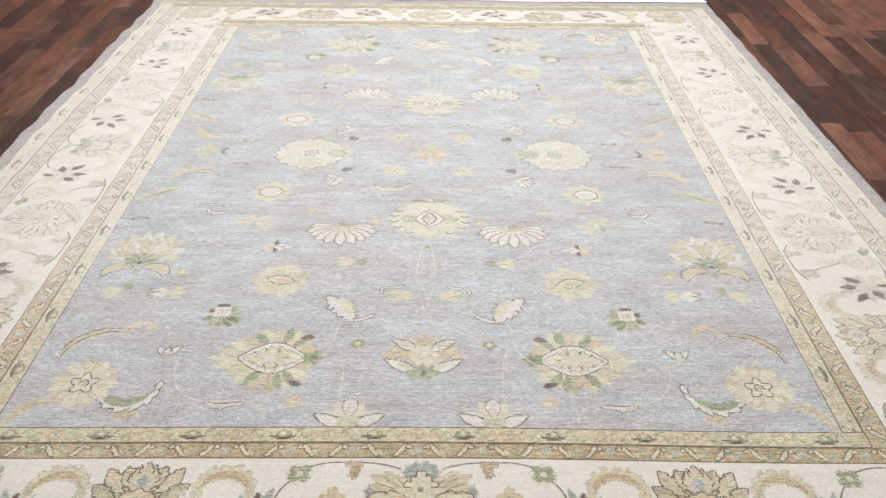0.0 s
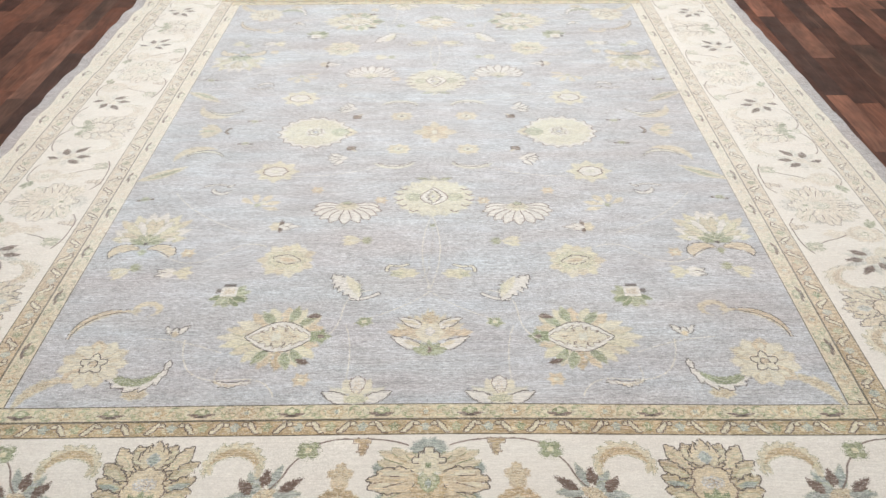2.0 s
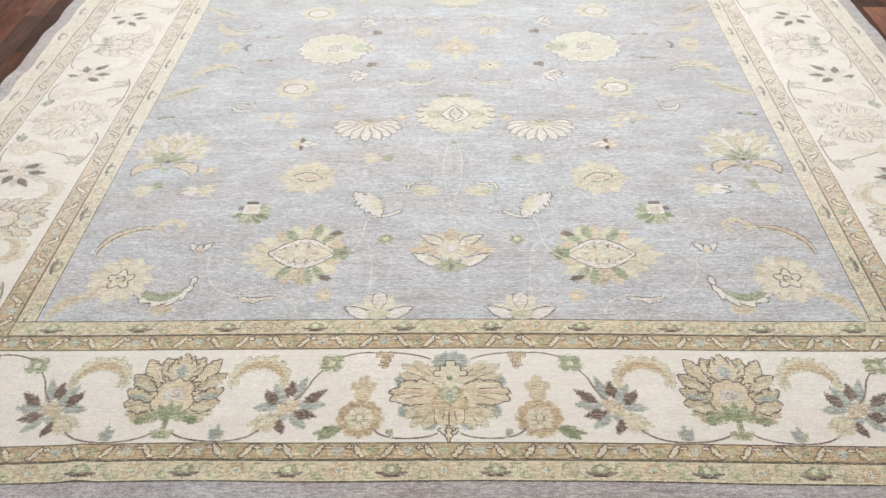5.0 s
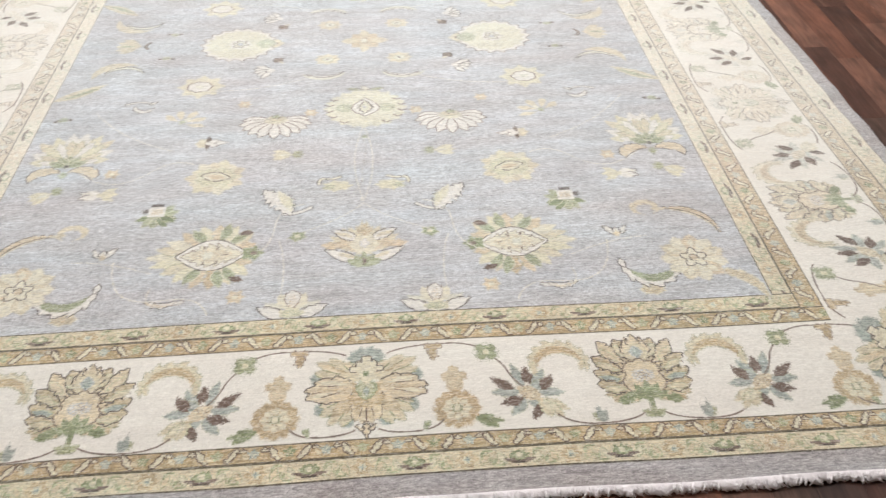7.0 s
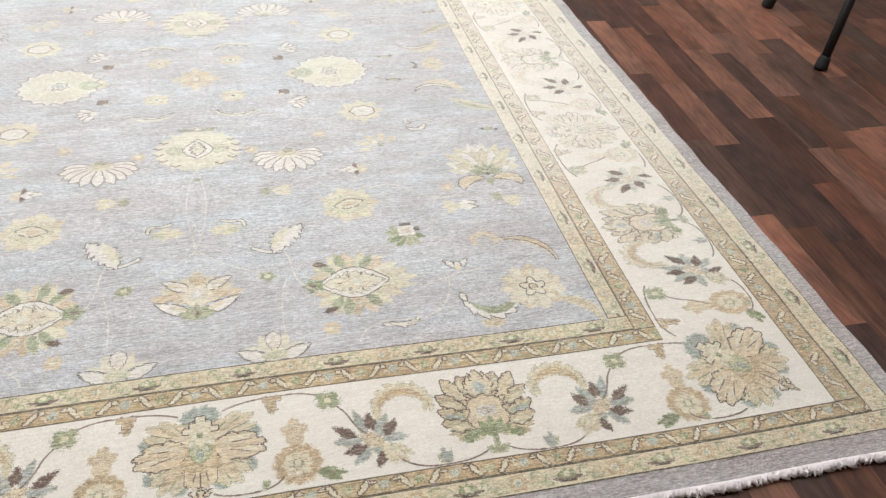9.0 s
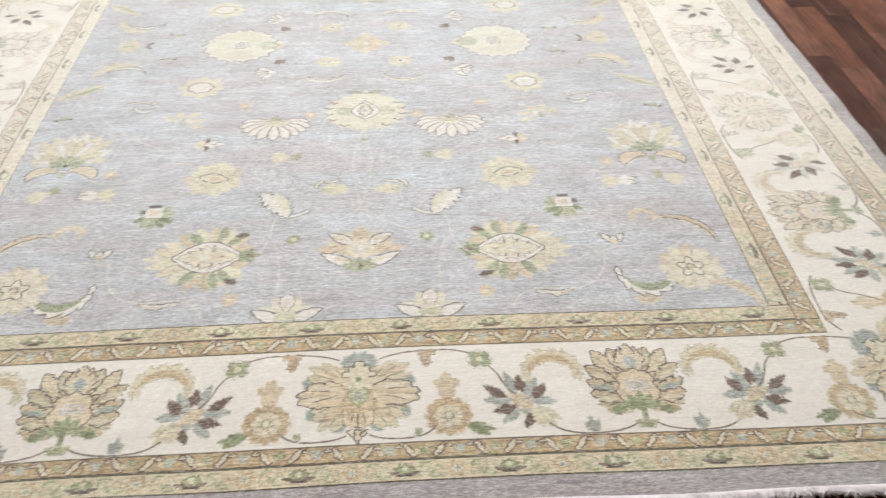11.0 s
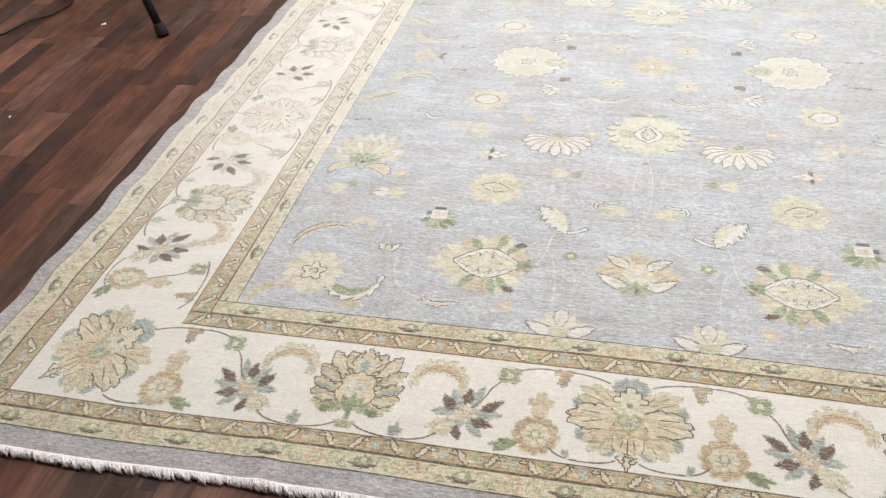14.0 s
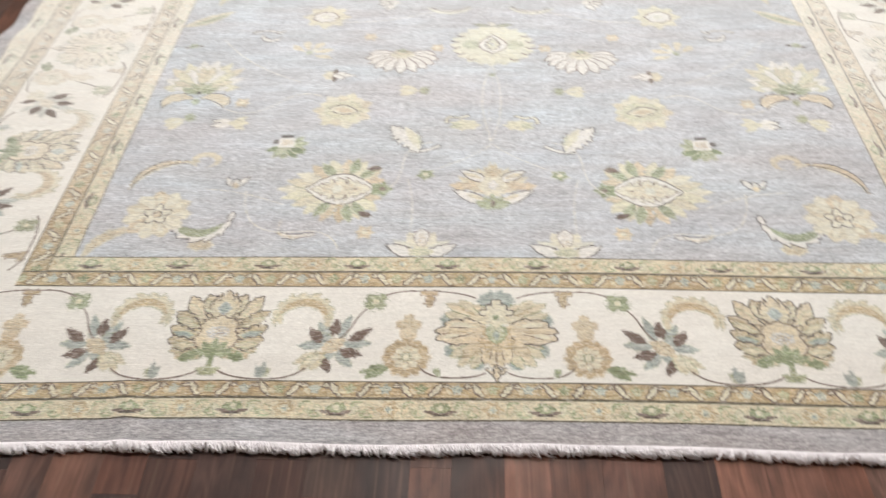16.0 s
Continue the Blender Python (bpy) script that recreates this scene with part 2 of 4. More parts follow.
def lie(x, y):
    """Where the rug's cloth lies: its uneven width, wavy sides, creases and lifted edges."""
    x, y = np.asarray(x, float), np.asarray(y, float)
    flat = np.abs(x)
    ys = y - 0.060 * step(y, 2.72, 3.10)
    side = np.exp(-((SIDE[0] - flat) / 0.11) ** 2)
    wave = 0.55 * np.sin(y * 27 + 1.3 * np.sin(y * 5.1)) + 0.45 * np.sin(y * 41 + 2.0 + np.sign(x)) + 0.5 * np.sin(y * 9.0 + 2 * np.sign(x))
    xs = np.sign(x) * (flat - y * (0.004 + 0.022 * step(flat, 0.88, 1.30)) + side * (np.where(x < 0, 0.0040, 0.0012) * wave - 0.005 * np.sign(x)))
    end = np.exp(-(np.minimum(y, 2 * MID - y) / 0.07) ** 2)
    ys = ys + end * (0.0022 * (np.sin(x * 7.3 + 0.6) + 0.6 * np.sin(x * 17 + 1.9))) + 0.002 * np.sin(x * 5 + y * 3)
    ys = ys - 0.022 * step(-x, 0.40, 1.0) * (1 - 0.6 * step(y, 0.10, 0.40)) * (1 - step(y, 0.40, 0.90))
    z = 0.0088 + 0.0010 * np.sin(x * 5.1 + 1) * np.sin(y * 4.3) + side * np.where(x < 0, 0.0030, 0.0016) * (1 + wave * 0.8)
    z = z + 0.0065 * np.exp(-((x + 0.60 + 0.25 * y) / 0.022) ** 2) * (1 - step(y, 0.05, 0.25))
    z = z + 0.0030 * np.exp(-((x - 0.07 - 0.2 * y) / 0.03) ** 2) * (1 - step(y, 0.0, 0.10)) + end * 0.0012 * (1 + np.sin(x * 11))
    return xs * SIZE, ys * SIZE, z


def cloth(name, x, y, colours, lift, parent, label=""):
    """One woven piece: quads with corners x, y (n by 4, in the rug's own plane) and a dye for each."""
    xs, ys, zs = lie(x, y)
    n = len(x)
    me = bpy.data.meshes.new(name)
    me.vertices.add(4 * n)
    me.vertices.foreach_set("co", np.stack((xs, ys, zs + lift), -1).reshape(-1))
    me.loops.add(4 * n)
    me.loops.foreach_set("vertex_index", np.arange(4 * n, dtype=np.int32))
    me.polygons.add(n)
    me.polygons.foreach_set("loop_start", np.arange(0, 4 * n, 4, dtype=np.int32))
    me.update(calc_edges=True)
    at = me.attributes.new("yarn", "FLOAT_COLOR", "FACE")
    at.data.foreach_set("color", np.concatenate((colours, np.ones((n, 1))), 1).astype(np.float32).reshape(-1))
    me.materials.append(WOOL)
    me.validate()
    ob = new(name, me)
    ob.parent = parent
    return tagged(ob, label)


class Loom:
    """A small piece of the design, knot by knot. Shapes are masks over its knots; the last one painted wins."""

    def __init__(self, w, h, name, rough=0.0007):
        nx, ny = int(w / KNOT), int(h / KNOT)
        self.name = name
        self.w, self.h = nx * KNOT, ny * KNOT
        self.cx, self.cy = np.meshgrid((np.arange(nx) + 0.5) * KNOT - self.w / 2, (np.arange(ny) + 0.5) * KNOT - self.h / 2)
        cell = 0.0036  # the drawing's grid: curves climb in small steps
        self.x = np.round(self.cx / cell) * cell + rng.normal(0, rough * 0.6, self.cx.shape)
        self.y = np.round(self.cy / cell) * cell + rng.normal(0, rough * 0.6, self.cx.shape)
        self.c = -np.ones(self.cx.shape, int)

    def paint(self, mask, colour, rim=None, width=1):
        if rim is not None:
            width = max(width, 2 if rim == DARK else 1)
            d = mask.copy()
            for _ in range(width):
                p = np.pad(d, 1)
                d = p[1:-1, 1:-1] | p[:-2, 1:-1] | p[2:, 1:-1] | p[1:-1, :-2] | p[1:-1, 2:]
            gap = rng.random((mask.shape[0] // 5 + 1, mask.shape[1] // 5 + 1)) < (0.10 if rim == DARK else 0.0)
            gap = np.repeat(np.repeat(gap, 5, 0), 5, 1)[:mask.shape[0], :mask.shape[1]]
            self.c[d & ~mask & ~gap] = rim
        self.c[mask] = colour

    def speck(self, mask, colour, share):
        self.c[mask & (rng.random(mask.shape) < share)] = colour

    def polar(self, x, y, squash=1.0):
        dx, dy = self.x - x, (self.y - y) / squash
        return np.hypot(dx, dy), np.arctan2(dy, dx)

    def disc(self, x, y, r, squash=1.0):
        return self.polar(x, y, squash)[0] < r

    def lobes(self, x, y, r, n, depth, squash=1.0, turn=0.0, sharp=1.0):
        d, a = self.polar(x, y, squash)
        return d < r * (1 - depth * np.abs(np.sin(n * (a - radians(turn)) / 2)) ** sharp)

    def leaf(self, x, y, angle, length, width, bend=0.0, peak=1.0, teeth=0, bite=0.35):
        c, s = math.cos(radians(angle)), math.sin(radians(angle))
        u = ((self.x - x) * c + (self.y - y) * s) / length
        v = -(self.x - x) * s + (self.y - y) * c - bend * length * u * np.abs(u)
        k = np.clip(u, 0, 1)
        half = width / 2 * np.sin(math.pi * k ** peak)
        if teeth:
            half = half * (1 - bite * ((k * teeth) % 1.0))
        return (u > 0) & (u < 1) & (np.abs(v) < half)

    def arc(self, x, y, r, a0, a1, width, squash=1.0, peak=1.0, teeth=0, bite=0.4, inside=1.0):
        """A tapered crescent along an arc from angle a0 to a1; teeth notch its outer edge."""
        d, a = self.polar(x, y, squash)
        t = ((np.degrees(a) - a0) % 360) / ((a1 - a0) if a1 > a0 else (a1 - a0) % 360)
        k = np.clip(t, 0, 1)
        half = width / 2 * np.sin(math.pi * np.clip(k, 0.0, 1.0) ** peak)
        outer = half * (1 - bite * ((k * teeth) % 1.0)) if teeth else half
        return (t < 1) & (d - r < outer) & (r - d < half * inside)

    def line(self, points, width=0.0026):
        near = np.full(self.x.shape, 9.0)
        for (ax, ay), (bx, by) in zip(points, points[1:]):
            ex, ey = bx - ax, by - ay
            t = np.clip(((self.cx - ax) * ex + (self.cy - ay) * ey) / (ex * ex + ey * ey + 1e-12), 0, 1)
            near = np.minimum(near, np.hypot(self.cx - ax - t * ex, self.cy - ay - t * ey))
        return near < width / 2

    def frond(self, x, y, angle, length, width, fill, edge, fan=9, rib=None):
        """A broad petal that ends in three teeth."""
        mask = self.leaf(x, y, angle, length * 0.84, width * 0.86, 0, 1.6)
        for k, ln in ((-1.5, 0.84), (-0.5, 0.97), (0.5, 1.0), (1.5, 0.87)):
            mask |= self.leaf(x, y, angle + k * fan, length * ln, width * 0.30, 0, 2.6)
        self.paint(mask, fill, edge)
        if rib is not None:
            self.paint(self.leaf(x, y, angle, length * 0.74, width * 0.46, 0, 2.0), rib)
            for k in (-0.8, 0.8):
                r0, r1, a = length * 0.45, length * 0.86, radians(angle + k * fan)
                self.paint(self.line([(x + r0 * math.cos(a), y + r0 * math.sin(a)), (x + r1 * math.cos(a), y + r1 * math.sin(a))], 0.0019), edge)

    def fingers(self, x, y, tips, width, fill, edge, inner=None):
        """A ragged petal: pointed fingers from one foot, tips as (angle, length); paler tongues inside them."""
        mask = np.zeros(self.x.shape, bool)
        for a, ln in tips:
            mask |= self.leaf(x, y, a, ln, width, 0, 2.1)
        middle = sum(a for a, _ in tips) / len(tips)
        mask |= self.leaf(x, y, middle, min(ln for _, ln in tips) * 0.80, width * (0.8 + 0.45 * len(tips)), 0, 1.5)
        self.paint(mask, fill, edge)
        for i, (a, ln) in enumerate(tips):
            c, t = math.cos(radians(a)), math.sin(radians(a))
            if inner is not None:
                self.paint(self.leaf(x + 0.30 * ln * c, y + 0.30 * ln * t, a, ln * 0.60, width * 0.62, 0, 1.3), inner if i % 2 == 0 else fill)
        for (a, ln), (b, lm) in zip(tips, tips[1:]):
            m, r = radians((a + b) / 2), min(ln, lm)
            self.paint(self.line([(x + 0.50 * r * math.cos(m), y + 0.50 * r * math.sin(m)), (x + 0.88 * r * math.cos(m), y + 0.86 * r * math.sin(m))], 0.0020), BROWN if edge == DARK else edge)

    def steps(self, x, y, half, rise, n=3):
        """A stepped gable, widest at its foot."""
        up = np.floor((self.y - y) / rise * n) / n
        return (self.y > y) & (self.y < y + rise) & (np.abs(self.x - x) < half * (1 - up))

    def bow(self, a, b, c, width=0.0026):
        """A thin bent line from a by b to c."""
        pts = [tuple((1 - t) ** 2 * p + 2 * t * (1 - t) * q + t * t * r for p, q, r in zip(a, b, c)) for t in np.linspace(0, 1, 12)]
        return self.line(pts, width)

    def quads(self, longest=7):
        """Runs of knots along the weft: corners, dyes, and how near each run is to the motif's rim (0 to 3)."""
        bare = self.c < 0
        depth = np.full(self.c.shape, 3)
        if bare.any():
            for k in range(3):
                p = np.pad(bare, 1, constant_values=True)
                rim = (p[:-2, 1:-1] | p[2:, 1:-1] | p[1:-1, :-2] | p[1:-1, 2:]) & ~bare
                depth[rim & (depth == 3)] = k
                bare = bare | rim
            frayed = (self.c != DARK) & (self.c != ROSE) & (rng.random(self.c.shape) < np.array((0.45, 0.22, 0.08, 0.0))[depth])
            self.c[frayed] = -1
        key = np.where(self.c < 0, -1, self.c * 4 + depth)
        xs, ys, cs = [], [], []
        ny, nx = self.c.shape
        for j in range(ny):
            row = key[j]
            cuts = np.flatnonzero(np.diff(row)) + 1
            for i0, i1 in zip((0, *cuts.tolist()), (*cuts.tolist(), nx)):
                if row[i0] < 0:
                    continue
                for k in range(i0, i1, longest):
                    xs.append((k, min(k + longest, i1)))
                    ys.append(j)
                    cs.append(row[i0])
        ends, rows, cs = np.array(xs) * KNOT - self.w / 2, np.array(ys) * KNOT - self.h / 2, np.array(cs)
        px = np.stack((ends[:, 0], ends[:, 1], ends[:, 1], ends[:, 0]), -1)
        py = np.stack((rows, rows, rows + KNOT, rows + KNOT), -1)
        return px, py, DYE[cs // 4], cs % 4


rug = tagged(new("rug"), "large pale blue-grey wool rug with ivory floral border on floor", "rug")
laid = [0]
woven = {}


def lay(kind, x, y, turn=0.0, flip_x=False, flip_y=False, name="", wide=1.0, high=1.0):
    """Lays one copy of a woven motif on the rug: flipped first, then turned about its middle."""
    if kind not in woven:
        made = kind if isinstance(kind, Loom) else kind()
        woven[kind] = (*made.quads(), made.name)
    px, py, col, deep, title = woven[kind]
    px, py = px * wide, py * high
    sx, sy = (-1 if flip_x else 1), (-1 if flip_y else 1)
    c, s = math.cos(radians(turn)), math.sin(radians(turn))
    qx, qy = px * sx, py * sy
    gx, gy = x + c * qx - s * qy, y + s * qx + c * qy
    if sx * sy < 0:
        gx, gy = gx[:, ::-1], gy[:, ::-1]
    laid[0] += 1
    shade = 1 + rng.normal(0, 0.10, (len(col), 1))
    # pile wear: the ground's dye shows between the knots; sheen painted in as paler dye grows at the sides and towards
    # the far end; dark outlines keep their dye
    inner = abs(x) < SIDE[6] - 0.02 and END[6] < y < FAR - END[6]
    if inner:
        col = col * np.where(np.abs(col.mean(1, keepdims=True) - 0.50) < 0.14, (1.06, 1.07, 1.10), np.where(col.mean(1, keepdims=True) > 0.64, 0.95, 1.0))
    # the y and side terms paint the pile's pale sheen into the dye
    wear_sheen = (0.04 if inner else 0.0) + (0.40 if inner else 0.30) * rng.random((len(col), 1)) ** 2 + 0.16 * float(np.clip((y - 0.6) / 1.4, 0, 1)) + (0.46 if isinstance(kind, Loom) else 0.60) * (step(gy.mean(1, keepdims=True), 0.25, 1.25) if abs(x) > SIDE[6] and abs(turn) == 90 else 0.0)
    wear_sheen = wear_sheen + np.array((0.42, 0.26, 0.12, 0.0))[deep][:, None] * (1.0 if inner else 0.6)
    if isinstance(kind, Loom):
        wear_sheen = wear_sheen * (0.2 if abs(turn) != 90 else 0.2 + 0.8 * step(gy.mean(1, keepdims=True), 0.25, 1.25))
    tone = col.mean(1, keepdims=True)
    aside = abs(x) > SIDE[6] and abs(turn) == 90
    wear_sheen = wear_sheen * np.where(tone < 0.10, 0.55 if aside else 0.40 if inner else 0.20, np.clip((tone - 0.13) / 0.2, 0.15, 1))
    wear_sheen = np.clip(wear_sheen * (0.35 if title.startswith("faint") else 1.0), 0, 0.85)
    col = col * (1 - wear_sheen) + DYE[BLUE if inner else WHITE] * wear_sheen
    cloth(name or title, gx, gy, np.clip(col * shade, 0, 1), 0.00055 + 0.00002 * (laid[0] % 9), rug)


def ground(name, x0, x1, y0, y1, colour, lift, label=""):
    nx, ny = max(1, round((x1 - x0) / 0.012)), max(1, round((y1 - y0) / 0.012))
    gx, gy = np.meshgrid(np.linspace(x0, x1, nx + 1), np.linspace(y0, y1, ny + 1))
    quad = lambda g: np.stack((g[:-1, :-1], g[:-1, 1:], g[1:, 1:], g[1:, :-1]), -1).reshape(-1, 4)
    col = np.repeat(DYE[colour][None], nx * ny, 0)
    cloth(name, quad(gx), quad(gy), col, lift, rug, label)


# bands across the rug, from its end inwards, and from its side inwards (both ways mirrored)
END = (0.026, 0.074, 0.117, 0.152, 0.366, 0.405, 0.445)
SIDE = (1.348, 1.310, 1.252, 1.195, 0.929, 0.880, 0.838)
FAR = 2 * MID

# ---- the rug: ground ----
W, L = SIDE[0], FAR
ground("guard_ground", -W, W, END[0], FAR - END[0], GUARD, 0.0, "plain grey-blue outer guard")
# the cloth's thickness, hanging from its rim to the floor
loop = [(x, END[0]) for x in np.linspace(-W, W, 160)] + [(W, y) for y in np.linspace(END[0], FAR - END[0], 220)] + \
       [(x, FAR - END[0]) for x in np.linspace(W, -W, 160)] + [(-W, y) for y in np.linspace(FAR - END[0], END[0], 220)]
lx, ly, lz = lie([p[0] for p in loop], [p[1] for p in loop])
n = len(loop)
me = mesh_of("edge_binding", [(x, y, z) for x, y, z in zip(lx, ly, lz)] + [(x, y, max(0.0006, z - 0.0085)) for x, y, z in zip(lx, ly, lz)],
             [((i + 1) % n, i, n + i, n + (i + 1) % n) for i in range(n)], WOOL)
at = me.attributes.new("yarn", "FLOAT_COLOR", "FACE")
at.data.foreach_set("color", np.tile((0.38, 0.37, 0.40, 1.0), n).astype(np.float32))
rim = new("edge_binding", me)
rim.parent = rug

ground("field_ground", -SIDE[6], SIDE[6], END[6], FAR - END[6], BLUE, 0.00025, "pale blue-grey field")
ground("border_ground", -SIDE[3], SIDE[3], END[3], END[4], WHITE, 0.00025, "ivory border")
ground("border_ground", -SIDE[3], SIDE[3], FAR - END[4], FAR - END[3], WHITE, 0.00025, "ivory border")
for a, b in ((-SIDE[3], -SIDE[4]), (SIDE[4], SIDE[3])):
    ground("border_ground", a, b, END[4], FAR - END[4], WHITE, 0.00025, "ivory border")


def flower_band(length, width, odd=1):
    """Straw-coloured band: dark-footed green buds and peach blossoms in turn, with thin green scrolls between."""
    k = Loom(length, width + 0.001, "flower_band")
    r = min(1.0, width / 0.045)
    k.c[:] = CREAM
    k.speck(k.c >= 0, SAND, 0.55)
    k.speck(k.c >= 0, STRAW, 0.30)
    step_x = 0.0885
    for i in range(-int(length / 2 / step_x) - 1, int(length / 2 / step_x) + 2):
        x = i * step_x
        for t in (-1, 1):
            k.paint(k.arc(x + t * 0.036, 0.006 * r * t, 0.0105, 20 if t > 0 else 200, 250 if t > 0 else 70, 0.0052, r), SAGE)
            k.paint(k.leaf(x + t * 0.024, -0.013 * r, 90 - 28 * t, 0.026 * r, 0.010), SAND if (i + t) % 2 else CREAM, SAGE)
            k.paint(k.leaf(x + t * 0.046, -0.015 * r, 90 + 24 * t, 0.018 * r, 0.007), SAGE, STRAW)
        if i % 2 != odd:
            k.paint(k.lobes(x, 0, 0.0185, 6, 0.35, r), PEACH, GOLD)
            k.paint(k.lobes(x, 0, 0.0105, 6, 0.30, r), CREAM, OCHRE)
            k.paint(k.disc(x, 0, 0.0040), TEAL)
        else:
            for a in (90, 55, 125, 22, 158):
                k.paint(k.leaf(x, -0.004 * r, a, 0.019 * r, 0.0095), SAGE, GREEN)
            k.paint(k.disc(x, 0.004 * r, 0.0055), CREAM, SAGE)
            for t in (-1, 1):
                k.paint(k.leaf(x, -0.010 * r, 8 if t > 0 else 172, 0.0290, 0.0090, 0.10 * t, 0.8), ROSE)
            k.paint(k.leaf(x - 0.012, -0.011 * r, 0, 0.024, 0.007), DARK)
    k.c[np.abs(k.cy) > k.h / 2 - 0.0024] = LINE
    return k


def ribbon_band(length, width, odd=0):
    """Ochre band: pairs of leaning pale ribbons with dark outlines, teal, green and golden blossoms between them."""
    k = Loom(length, width + 0.001, "ribbon_band")
    r = min(1.0, width / 0.042)
    k.c[:] = OCHRE
    k.speck(k.c >= 0, GOLD, 0.50)
    k.speck(k.c >= 0, TAN, 0.25)
    unit = 0.0615
    for i in range(-int(length / 2 / unit) - 1, int(length / 2 / unit) + 2):
        x, t = (i + 0.5) * unit, (1 if (i + odd) % 2 else -1)
        fill = (TEAL, SAGE, TEAL, GREEN)[(i + odd) % 4]
        k.paint(k.lobes(i * unit, 0.001, 0.0125, 5, 0.34, 1.10 * r, 90), fill, OCHRE)
        k.speck(k.disc(i * unit, 0, 0.010), PALE if fill == TEAL else STRAW, 0.35)
        for q in (-1, 1):
            k.paint(k.leaf(i * unit + q * 0.008, -0.013 * r, 90 - 35 * q, 0.018, 0.008), GOLD if q > 0 else STRAW, OCHRE)
        # an S-shaped ribbon: a body that leans one way with a hooked foot and head
        body = k.leaf(x - 0.014 * t, -0.0125 * r, 90 - 47 * t, 0.037 * r, 0.0092, 0.20 * t, 1.0)
        body |= k.leaf(x + 0.006 * t, 0.0095 * r, -4 if t > 0 else 184, 0.012, 0.007) | k.leaf(x - 0.006 * t, -0.0105 * r, 180 if t > 0 else 0, 0.012, 0.007)
        k.paint(body, CREAM, BROWN, 2)
        k.paint(k.leaf(x - 0.010 * t, -0.0085 * r, 90 - 47 * t, 0.028 * r, 0.0064, 0.20 * t), CREAM)
    k.c[np.abs(k.cy) > k.h / 2 - 0.0024] = LINE
    return k


for make, a, b, odd in ((flower_band, 1, 2, 1), (ribbon_band, 2, 3, 1), (ribbon_band, 4, 5, 0), (flower_band, 5, 6, 1)):
    across, along = 2 * SIDE[a], FAR - 2 * END[b]
    lay_band = make(across, END[b] - END[a], odd)
    mid = (END[a] + END[b]) / 2
    lay(lay_band, 0, mid, 0)
    lay(lay_band, 0, FAR - mid, 0, flip_y=True)
    lay_band = make(along, SIDE[a] - SIDE[b])
    mid = (SIDE[a] + SIDE[b]) / 2
    lay(lay_band, -mid, MID, -90)
    lay(lay_band, mid, MID, 90)


# ---- the rug: border motifs (upright; their foot towards the rug's rim) ----
def great_palmette():
    k = Loom(0.240, 0.240, "great_palmette")
    for t in (-1, 1):
        for x, y, r in ((0.088, 0.018, 0.018), (0.080, -0.050, 0.017), (0.036, -0.078, 0.015), (0.062, -0.022, 0.010)):
            k.paint(k.disc(t * x, y, r), TEAL)
    k.paint(k.lobes(0, 0.064, 0.042, 10, 0.16, 0.72), TEAL)
    for t in (-1, 1):
        side = lambda a: a if t > 0 else 180 - a
        k.fingers(t * 0.010, 0.010, [(side(a), ln) for a, ln in ((54, 0.058), (43, 0.084), (30, 0.098), (16, 0.092))], 0.022, STRAW, GREEN, SAND)
        k.fingers(t * 0.008, -0.010, [(side(a), ln) for a, ln in ((-24, 0.083), (-36, 0.094), (-51, 0.098), (-64, 0.088))], 0.023, STRAW, GREEN, SAND)
        k.fingers(t * 0.010, -0.001, [(side(a), ln) for a, ln in ((8, 0.088), (-3, 0.103), (-13, 0.104), (-22, 0.086))], 0.022, SAND, DARK, CREAM)
        k.paint(k.leaf(t * 0.030, -0.004, side(-6), 0.060, 0.010), PEACH)
        k.paint(k.leaf(t * 0.030, 0.024, side(32), 0.050, 0.008), TAN)
        k.paint(k.leaf(t * 0.022, -0.024, side(-52), 0.056, 0.026, 0.1 * t), PEACH, GOLD)
    k.paint(k.leaf(0, -0.116, 90, 0.034, 0.012, 0, 1.2), SAND, DARK)
    for t in (-1, 1):
        k.paint(k.leaf(t * 0.004, -0.100, 38 if t > 0 else 142, 0.020, 0.006), SAND, DARK)
    k.fingers(0, -0.010, [(-108, 0.072), (-97, 0.078), (-83, 0.078), (-72, 0.072)], 0.022, SAND, BROWN, PEACH)
    k.paint(k.lobes(0, -0.032, 0.036, 9, 0.20, 0.62), GOLD, OCHRE)
    for t in (-1, 1):
        k.paint(k.leaf(0, -0.030, 90 - t * 48, 0.048, 0.020, 0.2 * t), GOLD, STRAW)
    k.paint(k.leaf(0, -0.034, 90, 0.056, 0.040, 0, 0.9), SAGE, GREEN)
    k.speck(k.leaf(0, -0.030, 90, 0.046, 0.026), CREAM, 0.30)
    k.paint(k.leaf(0, -0.026, 90, 0.022, 0.012), TEAL, GREEN)
    k.paint(k.steps(0, 0.030, 0.030, 0.036, 3), CREAM, DARK)
    k.paint(k.lobes(0, 0.026, 0.024, 6, 0.30, 1.0, 90), CREAM, STRAW)
    k.paint(k.disc(0, 0.026, 0.0062), GREEN)
    return k


